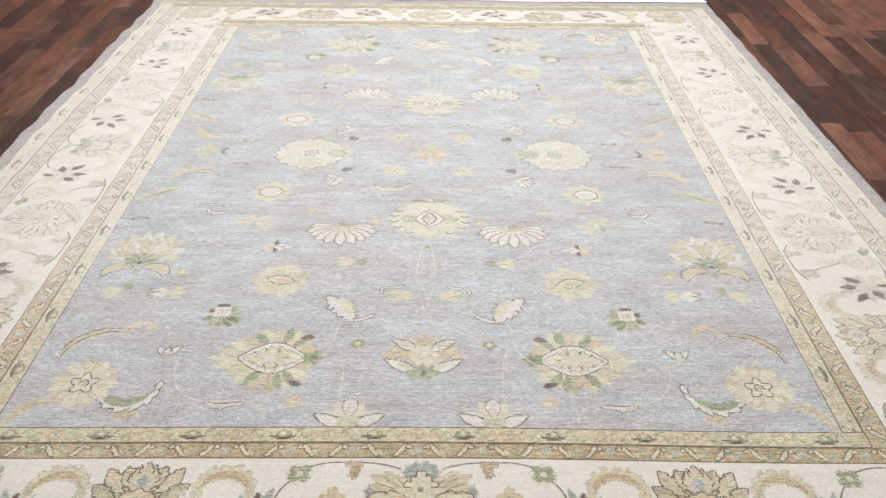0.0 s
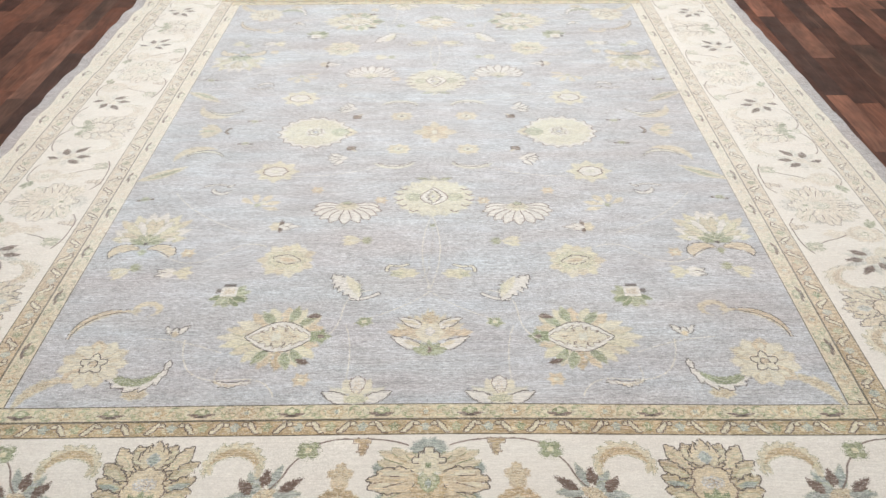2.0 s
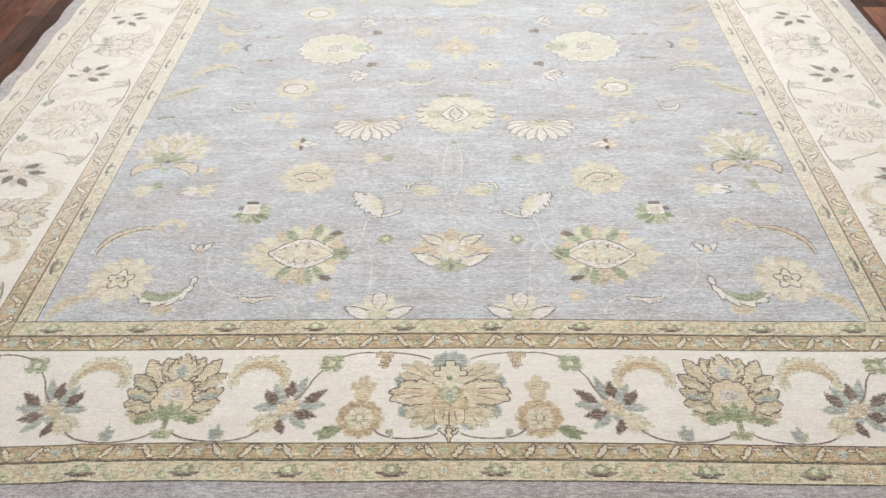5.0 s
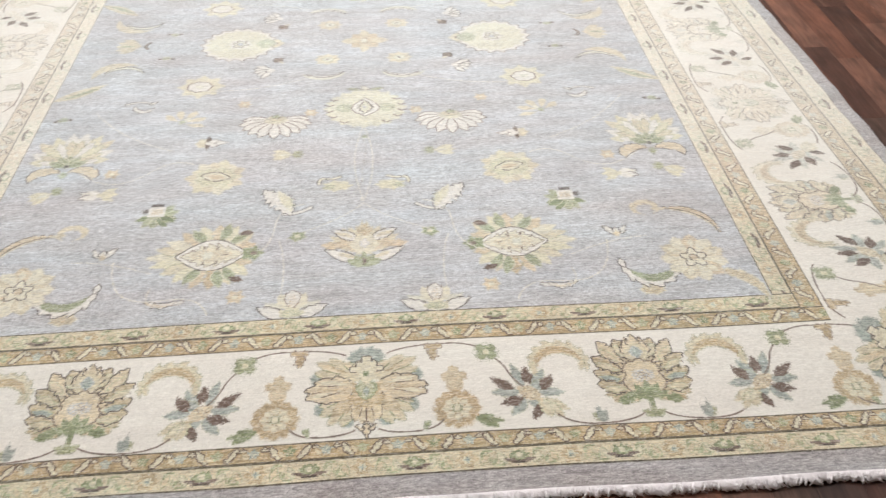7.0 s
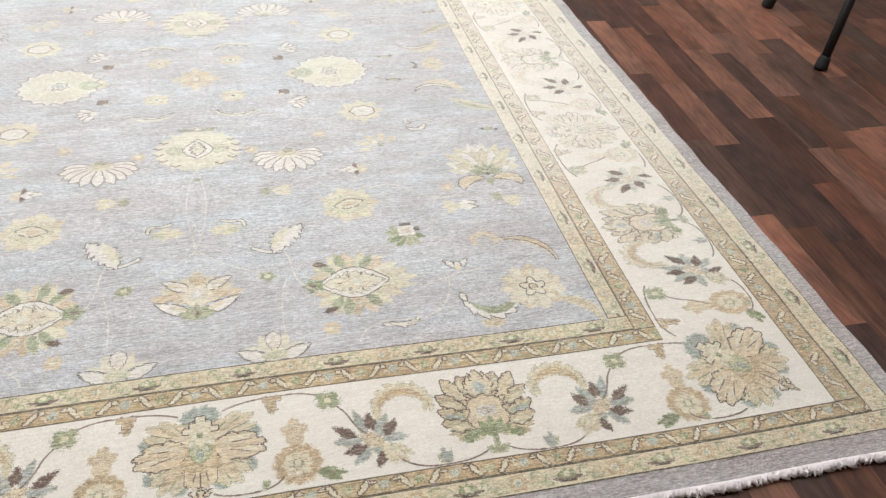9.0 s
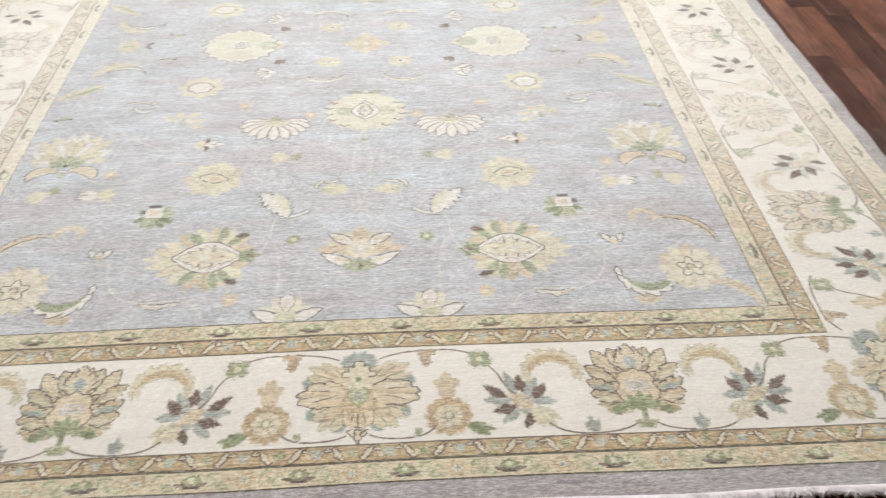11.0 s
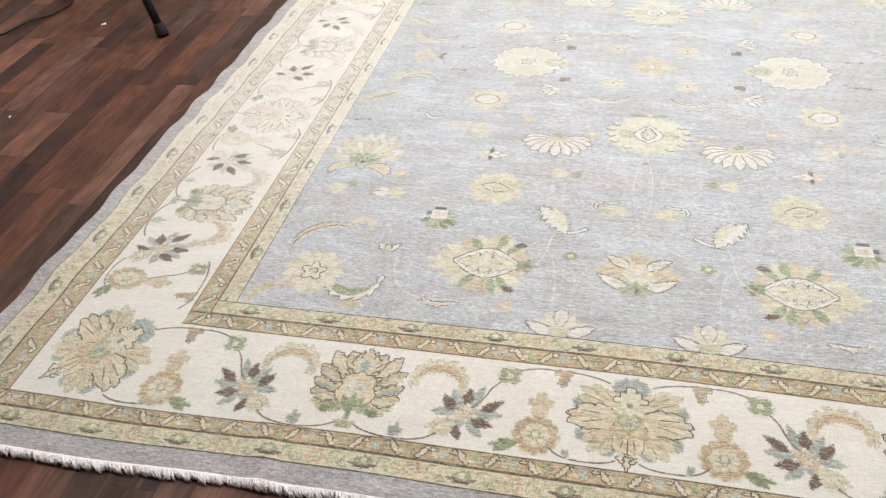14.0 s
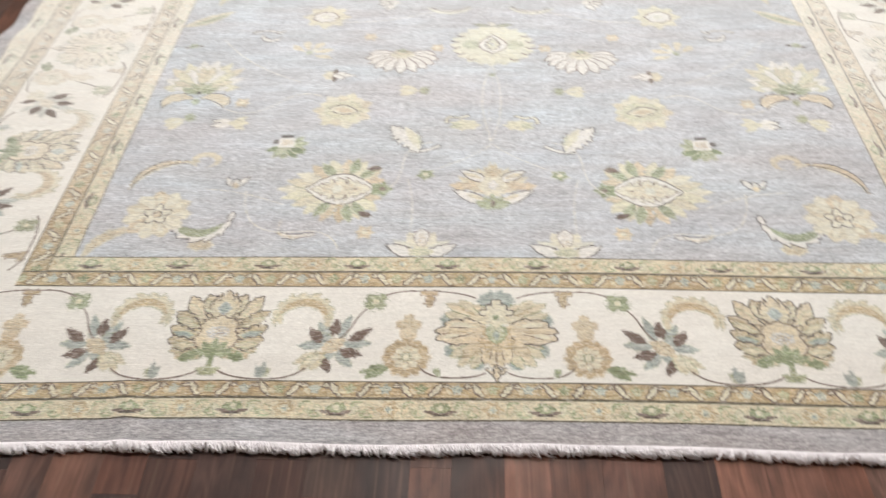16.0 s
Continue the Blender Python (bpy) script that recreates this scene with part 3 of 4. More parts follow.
def round_palmette():
    k = Loom(0.20, 0.215, "round_palmette")
    for t in (-1, 1):
        side = lambda a: a if t > 0 else 180 - a
        k.fingers(t * 0.010, -0.034, [(side(a), ln) for a, ln in ((-12, 0.072), (-28, 0.066), (-44, 0.052))], 0.022, TAN, GREEN, STRAW)
        k.paint(k.leaf(t * 0.020, -0.048, side(-30), 0.046, 0.024, 0, 1.3, 3), GREEN, SAGE)
        k.paint(k.lobes(t * 0.028, 0.0, 0.052, 9, 0.12, 1.10), TAN)
        # the side lobes, each a pointed leaf with a grey-blue tongue
        for x, y, a, ln, w in ((0.016, 0.030, 52, 0.052, 0.034), (0.022, 0.018, 34, 0.074, 0.034), (0.026, 0.002, 16, 0.070, 0.032), (0.026, -0.016, 2, 0.066, 0.032), (0.022, -0.034, -8, 0.066, 0.030)):
            k.paint(k.leaf(t * x, y, side(a), ln, w * 1.12, 0.30 * t, 1.5, 4, 0.40), (SAND if a == 34 else TAN), DARK)
            c, q = math.cos(radians(side(a))), math.sin(radians(a))
            k.paint(k.leaf(t * x + 0.24 * ln * c, y + 0.24 * ln * q, side(a), ln * 0.60, w * 0.46, 0.18 * t, 1.2), (STRAW, TEAL)[a == 2] if a != 34 else SAND, SAGE)
    for a, ln in ((66, 0.058), (114, 0.058), (78, 0.068), (102, 0.068), (90, 0.076)):
        k.paint(k.leaf(0, 0.018, a, ln, 0.028, 0, 1.7, 3, 0.45), SAND, DARK)
    k.paint(k.leaf(0, 0.022, 90, 0.052, 0.050, 0, 0.9), STRAW)
    k.paint(k.leaf(0, 0.034, 90, 0.030, 0.022), TEAL, BLUE)
    heart = k.disc(0, -0.024, 0.037, 0.80) | k.disc(-0.016, 0.006, 0.017) | k.disc(0.016, 0.006, 0.017) | k.disc(0, 0.016, 0.014)
    k.paint(heart, SAND, BROWN, 2)
    k.speck(heart, PEACH, 0.25)
    k.speck(k.disc(0, -0.008, 0.022, 0.7), BLUE, 0.55)
    k.speck(k.disc(0, -0.008, 0.012, 0.7), ROSE, 0.25)
    for a in (90, 58, 122, 26, 154):
        k.paint(k.leaf(0, -0.064, a, 0.044, 0.020, 0, 1.0, 3, 0.3), GREEN)
        k.speck(k.leaf(0, -0.064, a, 0.044, 0.020), SAGE, 0.35)
    k.paint(k.line([(0, -0.05), (0, -0.090)], 0.011), GREEN)
    for a in (40, 90, 140):
        k.paint(k.leaf(0, -0.102, a, 0.026, 0.013), SAGE, GREEN)
    return k


def dark_leaf_spray():
    k = Loom(0.20, 0.175, "dark_leaf_spray")
    for x, y, a, ln in ((-0.016, 0.0, 176, 0.052), (-0.010, 0.010, 112, 0.050), (0.006, 0.012, 66, 0.062), (0.014, 0.004, -4, 0.056), (0.006, -0.008, -58, 0.052), (-0.004, -0.006, -104, 0.030), (0.0, 0.006, 150, 0.050)):
        k.paint(k.leaf(x, y, a, ln, 0.021, 0.10, 0.85), TEAL, SAGE)
        k.speck(k.leaf(x, y, a, ln * 0.7, 0.012), BLUE, 0.20)
    for x, y, a, ln in ((-0.026, 0.004, 112, 0.044), (-0.004, 0.020, 76, 0.044), (0.024, 0.012, 24, 0.054), (0.012, -0.008, -27, 0.046), (-0.020, -0.024, -68, 0.042)):
        k.paint(k.leaf(x, y, a, ln, 0.023, 0.16, 0.8), BROWN)
    for a, ln in ((205, 0.064), (222, 0.066), (238, 0.052)):
        k.paint(k.leaf(-0.012, -0.010, a, ln, 0.022, 0.1, 1.3, 4, 0.4), STRAW, SAGE)
        k.paint(k.leaf(-0.020, -0.016, a, ln * 0.6, 0.009), CREAM)
    k.paint(k.leaf(-0.022, -0.018, 40, 0.054, 0.026), PEACH, TAN)
    k.speck(k.leaf(-0.020, -0.016, 40, 0.050, 0.022), CREAM, 0.4)
    k.speck(k.disc(0, 0.002, 0.018), ROSE, 0.06)
    return k


def gold_rosette():
    k = Loom(0.17, 0.165, "gold_rosette")
    k.paint(k.leaf(0, 0.010, 90, 0.058, 0.034, 0, 1.0), PEACH, STRAW)
    for x, y in ((0, 0.070), (-0.014, 0.056), (0.014, 0.056)):
        k.paint(k.disc(x, y, 0.0095), PEACH, GOLD)
    k.speck(k.disc(0, 0.050, 0.018, 1.3), CREAM, 0.3)
    k.paint(k.lobes(0, -0.017, 0.044, 12, 0.14), GOLD, STRAW)
    k.speck(k.disc(0, -0.017, 0.044), OCHRE, 0.40)
    k.speck(k.disc(0, -0.017, 0.044), PEACH, 0.20)
    k.paint(k.lobes(0, -0.017, 0.027, 8, 0.18), CREAM, PEACH)
    for i in range(8):
        k.paint(k.leaf(0, -0.017, i * 45 + 22, 0.024, 0.003), TAN)
    k.paint(k.lobes(0, -0.017, 0.0095, 4, 0.3, 1, 45), CREAM, GREEN)
    for a, ln in ((184, 0.052), (200, 0.046), (168, 0.036)):
        k.paint(k.leaf(-0.030, -0.042, a, ln, 0.019, 0.1, 1, 4), GREEN, SAGE)
    return k


def curled_leaf():
    k = Loom(0.145, 0.125, "curled_leaf")
    k.paint(k.arc(0.009, -0.018, 0.051, -22, 200, 0.042, 0.95, 1.0, 10, 0.55, 0.9), STRAW, GREEN)
    k.speck(k.arc(0.009, -0.018, 0.051, -15, 190, 0.022, 0.95), CREAM, 0.5)
    k.paint(k.arc(0.009, -0.018, 0.0445, -18, 168, 0.016, 0.95), GOLD, PEACH)
    k.speck(k.arc(0.009, -0.018, 0.0445, 0, 150, 0.012, 0.95), OCHRE, 0.45)
    k.paint(k.leaf(-0.036, -0.004, -72, 0.026, 0.012), STRAW, SAGE)
    k.paint(k.leaf(0.056, -0.004, -84, 0.034, 0.014), STRAW, SAGE)
    return k


def sprig():
    k = Loom(0.16, 0.22, "sprig")
    k.paint(k.bow((-0.004, -0.008), (-0.026, -0.024), (-0.034, -0.046), 0.0034), ROSE)
    k.paint(k.bow((-0.034, -0.046), (-0.040, -0.066), (-0.058, -0.086), 0.0034), ROSE)
    for a in (45, 135, 225, 315):
        k.paint(k.disc(0.0125 * math.cos(radians(a)), 0.0115 * math.sin(radians(a)), 0.0098), SAGE, GREEN)
    k.speck(k.disc(0, 0, 0.026), GREEN, 0.25)
    k.paint(k.disc(0, 0, 0.0058), YELLOW)
    return k


def hanging_bud():
    k = Loom(0.05, 0.05, "hanging_bud")
    k.paint(k.leaf(0, 0.016, -92, 0.044, 0.016, 0, 0.8), GOLD, ROSE)
    k.paint((np.abs(k.x + 0.003) < 0.016) & (np.abs(k.y - 0.012) < 0.0055), GOLD, ROSE)
    k.paint(k.leaf(0.002, -0.008, -150, 0.016, 0.007), GOLD, ROSE)
    k.speck(k.c == GOLD, OCHRE, 0.3)
    return k


def teal_bud():
    k = Loom(0.05, 0.05, "teal_bud")
    for a in (58, 84, 110):
        k.paint(k.leaf(-0.004, -0.020, a, 0.044 if a == 84 else 0.034, 0.016, 0, 0.8), TEAL if a != 58 else SAGE)
    return k


def vine_low():
    k = Loom(0.26, 0.06, "vine_low")
    k.paint(k.bow((-0.008, 0.006), (0.006, -0.012), (0.040, -0.014), 0.0034), ROSE)
    k.paint(k.bow((0.040, -0.014), (0.086, -0.016), (0.106, -0.004), 0.0034), ROSE)
    k.paint(k.leaf(0.026, -0.012, 110, 0.020, 0.010), SAGE, GREEN)
    return k


def vine_foot():
    k = Loom(0.20, 0.05, "vine_foot")
    k.paint(k.bow((0.078, 0.012), (0.056, -0.012), (0.006, -0.012), 0.0034), ROSE)
    k.paint(k.bow((0.006, -0.012), (-0.050, -0.012), (-0.076, 0.006), 0.0034), ROSE)
    return k


def vine_high():
    k = Loom(0.25, 0.05, "vine_high")
    k.paint(k.bow((-0.070, -0.016), (-0.040, 0.003), (0.0, 0.0), 0.0034), ROSE)
    k.paint(k.bow((0.0, 0.0), (0.070, 0.002), (0.108, -0.016), 0.0034), ROSE)
    return k


# one half of the border's repeat, from a great palmette (at 0) to a round one (at 0.5): place along, height over the rim-side line
HALF = ((gold_rosette, 0.158, 0.068, -1), (dark_leaf_spray, 0.288, 0.076, -1), (curled_leaf, 0.362, 0.152, -1), (sprig, 0.222, 0.178, -1),
        (hanging_bud, 0.122, 0.188, -1), (teal_bud, 0.403, 0.022, -1), (vine_low, 0.125, 0.022, -1), (vine_foot, 0.408, 0.014, -1), (vine_high, 0.145, 0.204, -1))


def border_run(to_rug, half, count, low, high, odd=0):
    """Lays motifs along a border: to_rug turns (along, height, mirrored) into a lay() call."""
    for i in range(-count, count + 1):
        at_x = i * half
        if i % 2 == odd and low <= at_x <= high:
            to_rug(great_palmette, at_x, 0.116, False)
        if i % 2 != odd and low <= at_x <= high:
            to_rug(round_palmette, at_x, 0.112, False)
        for s in (-1, 1):
            for kind, u, h, face in HALF:
                a = at_x + s * u * half / 0.5
                if kind is gold_rosette and count == 2 and abs(at_x) > 1:
                    a += math.copysign(0.034, at_x)
                if i % 2 == odd and low <= a <= high:
                    to_rug(kind, a, h, s * face < 0)


def near_end(kind, u, h, flip):
    lay(kind, 0.008 + u, END[3] + h, 0, flip_x=flip)


def far_end(kind, u, h, flip):
    lay(kind, -0.01 + u, FAR - END[3] - h, 0, flip_x=flip, flip_y=True)


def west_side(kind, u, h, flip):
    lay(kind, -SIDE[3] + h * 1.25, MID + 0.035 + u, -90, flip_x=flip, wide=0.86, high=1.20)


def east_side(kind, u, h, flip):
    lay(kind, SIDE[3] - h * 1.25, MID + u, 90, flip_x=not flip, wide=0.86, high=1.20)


border_run(near_end, 0.512, 2, -0.95, 0.95)
border_run(far_end, 0.512, 2, -0.95, 0.95)
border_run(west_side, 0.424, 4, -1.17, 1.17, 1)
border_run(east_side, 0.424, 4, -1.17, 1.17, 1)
for cx, cy, turn in ((-1.058, 0.280, -45), (1.046, 0.284, 45), (-1.070, FAR - 0.258, 225), (1.070, FAR - 0.258, 135)):
    lay(great_palmette, cx, cy, turn, name="corner_palmette", wide=1.05, high=1.13)


# ---- the rug: field motifs ----
def lily():
    k = Loom(0.20, 0.20, "lily")
    for a in (90, 66, 114, 46, 134):
        k.frond(0, -0.040, a, 0.122 if a == 90 else 0.108, 0.046, STRAW, YELLOW, 8, PEACH)
    k.speck(k.disc(0, 0.050, 0.020), GOLD, 0.7)
    for s in (-1, 1):
        side = lambda a: a if s > 0 else 180 - a
        k.paint(k.leaf(s * 0.026, -0.004, side(4), 0.072, 0.030, 0, 1.5, 3), PEACH, STRAW)
        k.paint(k.leaf(s * 0.022, 0.014, side(44), 0.062, 0.025, -0.18 * s, 0.75), WHITE, DARK)
        k.paint(k.leaf(s * 0.026, 0.022, side(34), 0.046, 0.012, -0.20 * s, 1.2), STRAW)
        k.paint(k.leaf(s * 0.016, -0.054, side(24), 0.082, 0.027, 0.10 * s, 0.75), WHITE, DARK)
        k.paint(k.leaf(s * 0.014, -0.048, side(28), 0.050, 0.012, -0.10 * s, 1.2), STRAW)
    k.paint(k.lobes(0, -0.002, 0.036, 6, 0.2), CREAM, STRAW)
    k.paint(k.lobes(0, 0.002, 0.014, 5, 0.3), WHITE, BLUE)
    for a in (90, 58, 122, 28, 152):
        k.paint(k.leaf(0, -0.072, a, 0.044, 0.020, 0, 1.1), SAGE, GREEN)
    k.paint(k.leaf(0, -0.066, 90, 0.022, 0.014), ROSE)
    return k


def almond_palmette():
    k = Loom(0.34, 0.25, "almond_palmette")
    tips = ((180, 0.152, CREAM), (168, 0.134, STRAW), (192, 0.138, YELLOW), (155, 0.124, CREAM), (206, 0.122, STRAW), (136, 0.112, PEACH), (224, 0.112, YELLOW), (112, 0.106, YELLOW),
            (248, 0.108, PEACH), (90, 0.100, PEACH), (270, 0.106, GOLD), (66, 0.102, YELLOW), (294, 0.102, STRAW), (42, 0.104, STRAW), (318, 0.104, YELLOW), (20, 0.092, PEACH), (340, 0.090, PEACH))
    for i, (a, ln, fill) in enumerate(tips):
        k.paint(k.leaf(0.012, 0, a, ln, 0.032, 0, 2.0, 3, 0.3), fill, SAGE if i % 3 == 1 else STRAW if fill != STRAW else YELLOW)
    for a in (128, 80, 50, 285, 238, 305):
        k.paint(k.leaf(0.012 + 0.04 * math.cos(radians(a)), 0.044 * math.sin(radians(a)), a - 12, 0.062, 0.024, 0.14), SAGE, CREAM)
        k.speck(k.leaf(0.012 + 0.04 * math.cos(radians(a)), 0.044 * math.sin(radians(a)), a - 12, 0.054, 0.016, 0.14), GREEN, 0.25)
    for x, y, a in ((0.054, 0.064, 10), (0.048, -0.072, -20)):
        k.paint(k.leaf(x, y, a, 0.036, 0.018), BROWN)
    k.paint(k.leaf(-0.072, 0, 0, 0.154, 0.094, 0, 1.0), WHITE, DARK)
    k.paint(k.leaf(-0.062, 0, 0, 0.134, 0.076, 0, 1.0, 7, 0.35), CREAM, ROSE)
    k.speck(k.leaf(-0.046, 0, 0, 0.100, 0.046), PEACH, 0.45)
    for x, y, a in ((-0.030, 0.012, 150), (-0.012, 0.018, 100), (0.012, 0.016, 60), (-0.030, -0.012, 210), (-0.010, -0.018, 260), (0.014, -0.016, 300), (0.030, 0.0, 0)):
        k.paint(k.leaf(x, y, a, 0.013, 0.005), ROSE)
    k.paint(k.lobes(-0.004, 0, 0.014, 6, 0.3), PALE, STRAW)
    k.paint(k.lobes(0.092, 0, 0.026, 5, 0.35, 0.95), GREEN, SAGE)
    k.speck(k.disc(0.092, 0, 0.024), SAGE, 0.35)
    k.paint(k.disc(0.095, 0, 0.007), ROSE)
    return k


def peach_bloom():
    k = Loom(0.06, 0.06, "peach_bloom")
    k.paint(k.lobes(0, 0, 0.022, 6, 0.35), PEACH, STRAW)
    k.paint(k.disc(0, 0, 0.007), CREAM)
    return k


def edge_lily():
    k = Loom(0.17, 0.090, "edge_lily")
    for s in (-1, 1):
        k.paint(k.leaf(s * 0.010, -0.036, 40 if s > 0 else 140, 0.062, 0.030, 0, 1.3, 3), PALE, SAGE)
        k.paint(k.leaf(0, -0.034, 66 if s > 0 else 114, 0.066, 0.028, 0, 1.6), CREAM, PALE)
        k.paint(k.leaf(s * 0.012, 0.012, 84 if s > 0 else 96, 0.020, 0.004), ROSE)
        k.paint(k.leaf(s * 0.014, -0.036, 22 if s > 0 else 158, 0.062, 0.026, 0.05 * s, 0.75), WHITE, DARK)
    k.paint(k.leaf(0, -0.034, 90, 0.070, 0.030, 0, 1.9), WHITE, ROSE)
    k.speck(k.leaf(0, -0.034, 90, 0.060, 0.018, 0, 1.4), PEACH, 0.3)
    k.paint(k.lobes(0, -0.028, 0.026, 7, 0.2, 0.6), YELLOW, STRAW)
    k.speck(k.disc(0, -0.030, 0.022, 0.5), SAGE, 0.4)
    return k


def small_curl():
    k = Loom(0.095, 0.10, "small_curl")
    k.paint(k.arc(0, 0.016, 0.034, 196, 336, 0.024, 0.62, 1.0, 4, 0.6), WHITE, DARK)
    k.speck(k.arc(0, 0.016, 0.034, 205, 325, 0.014, 0.62), PEACH, 0.45)
    k.paint(k.leaf(0.024, -0.004, 22, 0.026, 0.010), WHITE, ROSE)
    k.paint(k.bow((-0.03, 0.045), (-0.038, 0.02), (-0.028, 0.0), 0.004), STRAW)
    return k


def daisy():
    k = Loom(0.16, 0.15, "daisy")
    k.paint(k.lobes(0, 0, 0.060, 11, 0.10), PEACH)
    for i in range(11):
        k.paint(k.leaf(0, 0, i * 360 / 11, 0.074, 0.036, 0, 1.7), (CREAM, STRAW, CREAM, PEACH)[i % 4], TAN)
        k.paint(k.leaf(0.026 * math.cos(i * math.tau / 11), 0.026 * math.sin(i * math.tau / 11), i * 360 / 11, 0.034, 0.014, 0, 1.3), CREAM)
    k.paint(k.lobes(0, 0, 0.030, 5, 0.42, 1.0, 90, 1.4), CREAM, DARK)
    k.paint(k.disc(0, 0, 0.0080), PEACH, DARK)
    return k


def acanthus():
    k = Loom(0.16, 0.12, "acanthus")
    k.paint(k.lobes(0.014, -0.038, 0.030, 7, 0.2, 0.6), STRAW, YELLOW)
    k.speck(k.disc(0.014, -0.040, 0.022, 0.5), GOLD, 0.5)
    k.paint(k.arc(0.002, 0.046, 0.061, 188, 354, 0.046, 0.95, 1.0, 7, 0.55, 0.7), WHITE, DARK)
    k.paint(k.leaf(0.058, 0.030, 82, 0.028, 0.012), WHITE, DARK)
    k.paint(k.arc(0.000, 0.046, 0.053, 200, 336, 0.021, 0.95), SAGE, GREEN)
    k.speck(k.arc(0.000, 0.046, 0.053, 205, 330, 0.018, 0.95), GREEN, 0.45)
    return k


def gold_sweep():
    k = Loom(0.13, 0.13, "gold_sweep")
    k.paint(k.arc(0.035, -0.055, 0.082, 85, 190, 0.032, 1.0, 0.9, 6, 0.4), STRAW, YELLOW)
    k.speck(k.arc(0.035, -0.055, 0.080, 90, 185, 0.020), GOLD, 0.5)
    return k


def saber_leaf():
    k = Loom(0.23, 0.15, "saber_leaf")
    k.paint(k.arc(-0.004, -0.070, 0.092, 80, 185, 0.026, 0.95, 0.8), STRAW)
    k.paint(k.arc(-0.006, -0.070, 0.095, 76, 188, 0.013, 0.95, 0.8), PEACH, DARK)
    k.paint(k.arc(0.046, 0.022, 0.028, -80, 240, 0.020, 0.8), STRAW, PEACH)
    k.paint(k.leaf(0.0, 0.016, 8, 0.04, 0.018), STRAW)
    return k


def tiny_bud():
    k = Loom(0.06, 0.07, "tiny_bud")
    for a, ln in ((52, 0.042), (128, 0.040), (90, 0.026)):
        k.paint(k.leaf(0, -0.018, a, ln, 0.015), WHITE, DARK)
    k.paint(k.leaf(0, -0.026, 90, 0.024, 0.016), PEACH)
    return k


def square_bloom():
    k = Loom(0.11, 0.10, "square_bloom")
    for a in (-20, 15, 45, 200, 235, 265, 300, 330):
        k.paint(k.leaf(0, -0.004, a, 0.050, 0.020, 0, 1.2), SAGE if a % 2 else GREEN, YELLOW)
    k.paint((np.abs(k.x + 0.004) < 0.020) & (np.abs(k.y - 0.010) < 0.018), WHITE)
    k.paint((np.abs(k.x + 0.006) < 0.014) & (np.abs(k.y - 0.032) < 0.005), DARK)
    k.paint((np.abs(k.x + 0.029) < 0.007) & (np.abs(k.y - 0.012) < 0.008), DARK)
    k.speck((np.abs(k.x + 0.004) < 0.012) & (np.abs(k.y - 0.010) < 0.010), PEACH, 0.5)
    return k


def feather():
    k = Loom(0.16, 0.15, "feather")
    k.paint(k.bow((0.006, -0.042), (0.036, -0.046), (0.066, -0.022), 0.008), WHITE, DARK)
    k.paint(k.leaf(0.024, -0.050, 114, 0.124, 0.068, 0.20, 1.1, 7, 0.5), WHITE, DARK)
    k.paint(k.leaf(0.024, -0.036, 108, 0.094, 0.024, 0.12, 1.0), CREAM, PALE)
    k.speck(k.leaf(0.024, -0.030, 112, 0.076, 0.020, 0.05, 1.0), YELLOW, 0.6)
    k.speck(k.leaf(0.030, -0.022, 108, 0.050, 0.012), SAGE, 0.35)
    return k


def eye_bloom():
    k = Loom(0.18, 0.15, "eye_bloom")
    for i in range(14):
        k.paint(k.leaf(0, 0, i * 360 / 14, 0.076 if i % 2 else 0.066, 0.030, 0, 1.9), (YELLOW, STRAW, CREAM)[i % 3], STRAW)
    k.paint(k.lobes(0, 0, 0.052, 9, 0.2, 0.8), YELLOW, PALE)
    k.speck(k.disc(0, 0, 0.05, 0.8), SAGE, 0.25)
    k.paint(k.leaf(-0.036, 0.010, -12, 0.074, 0.034), CREAM, DARK)
    k.paint(k.leaf(-0.024, 0.007, -12, 0.050, 0.018), PEACH)
    return k


def side_bloom():
    k = Loom(0.11, 0.06, "side_bloom")
    for a in (168, 180, 192, 150, 210):
        k.paint(k.leaf(0.004, 0, a, 0.050 - 0.012 * (a in (150, 210)), 0.018), WHITE, DARK if a in (168, 192) else CREAM)
    for a in (0, 35, -35):
        k.paint(k.leaf(0.002, 0, a, 0.044, 0.020), YELLOW, STRAW)
    k.paint(k.disc(0.004, 0, 0.010), YELLOW)
    return k


def fan_palmette():
    k = Loom(0.25, 0.25, "fan_palmette")
    for ring, ln in enumerate((0.138, 0.104)):
        for i, a in enumerate((6, 174, 26, 154, 46, 134, 64, 116, 82, 98)):
            cut = 0.72 if a in (6, 174) else 0.82 if a in (26, 154) else 1.0
            k.paint(k.leaf(0, -0.028, a, ln * cut, 0.034 - 0.008 * ring, 0, 1.8, 3, 0.3), (YELLOW, WHITE, STRAW)[(i // 2 + ring) % 3], (YELLOW, SAGE)[ring])
    for a in (90, 62, 118, 30, 150):
        k.paint(k.leaf(0, -0.048, a, 0.054, 0.026), SAGE, YELLOW)
        k.speck(k.leaf(0, -0.048, a, 0.040, 0.018), GREEN, 0.4)
    for s in (-1, 1):
        k.paint(k.arc(s * 0.036, -0.096, 0.040, -14 if s > 0 else 50, 130 if s > 0 else 194, 0.036, 0.90, 0.9), SAND, DARK)
        k.speck(k.arc(s * 0.036, -0.096, 0.040, 20, 160, 0.018, 0.90), PEACH, 0.4)
    k.paint(k.disc(0, -0.044, 0.007), DARK, SAGE)
    k.paint(k.leaf(0, -0.098, 90, 0.036, 0.024), SAGE)
    return k


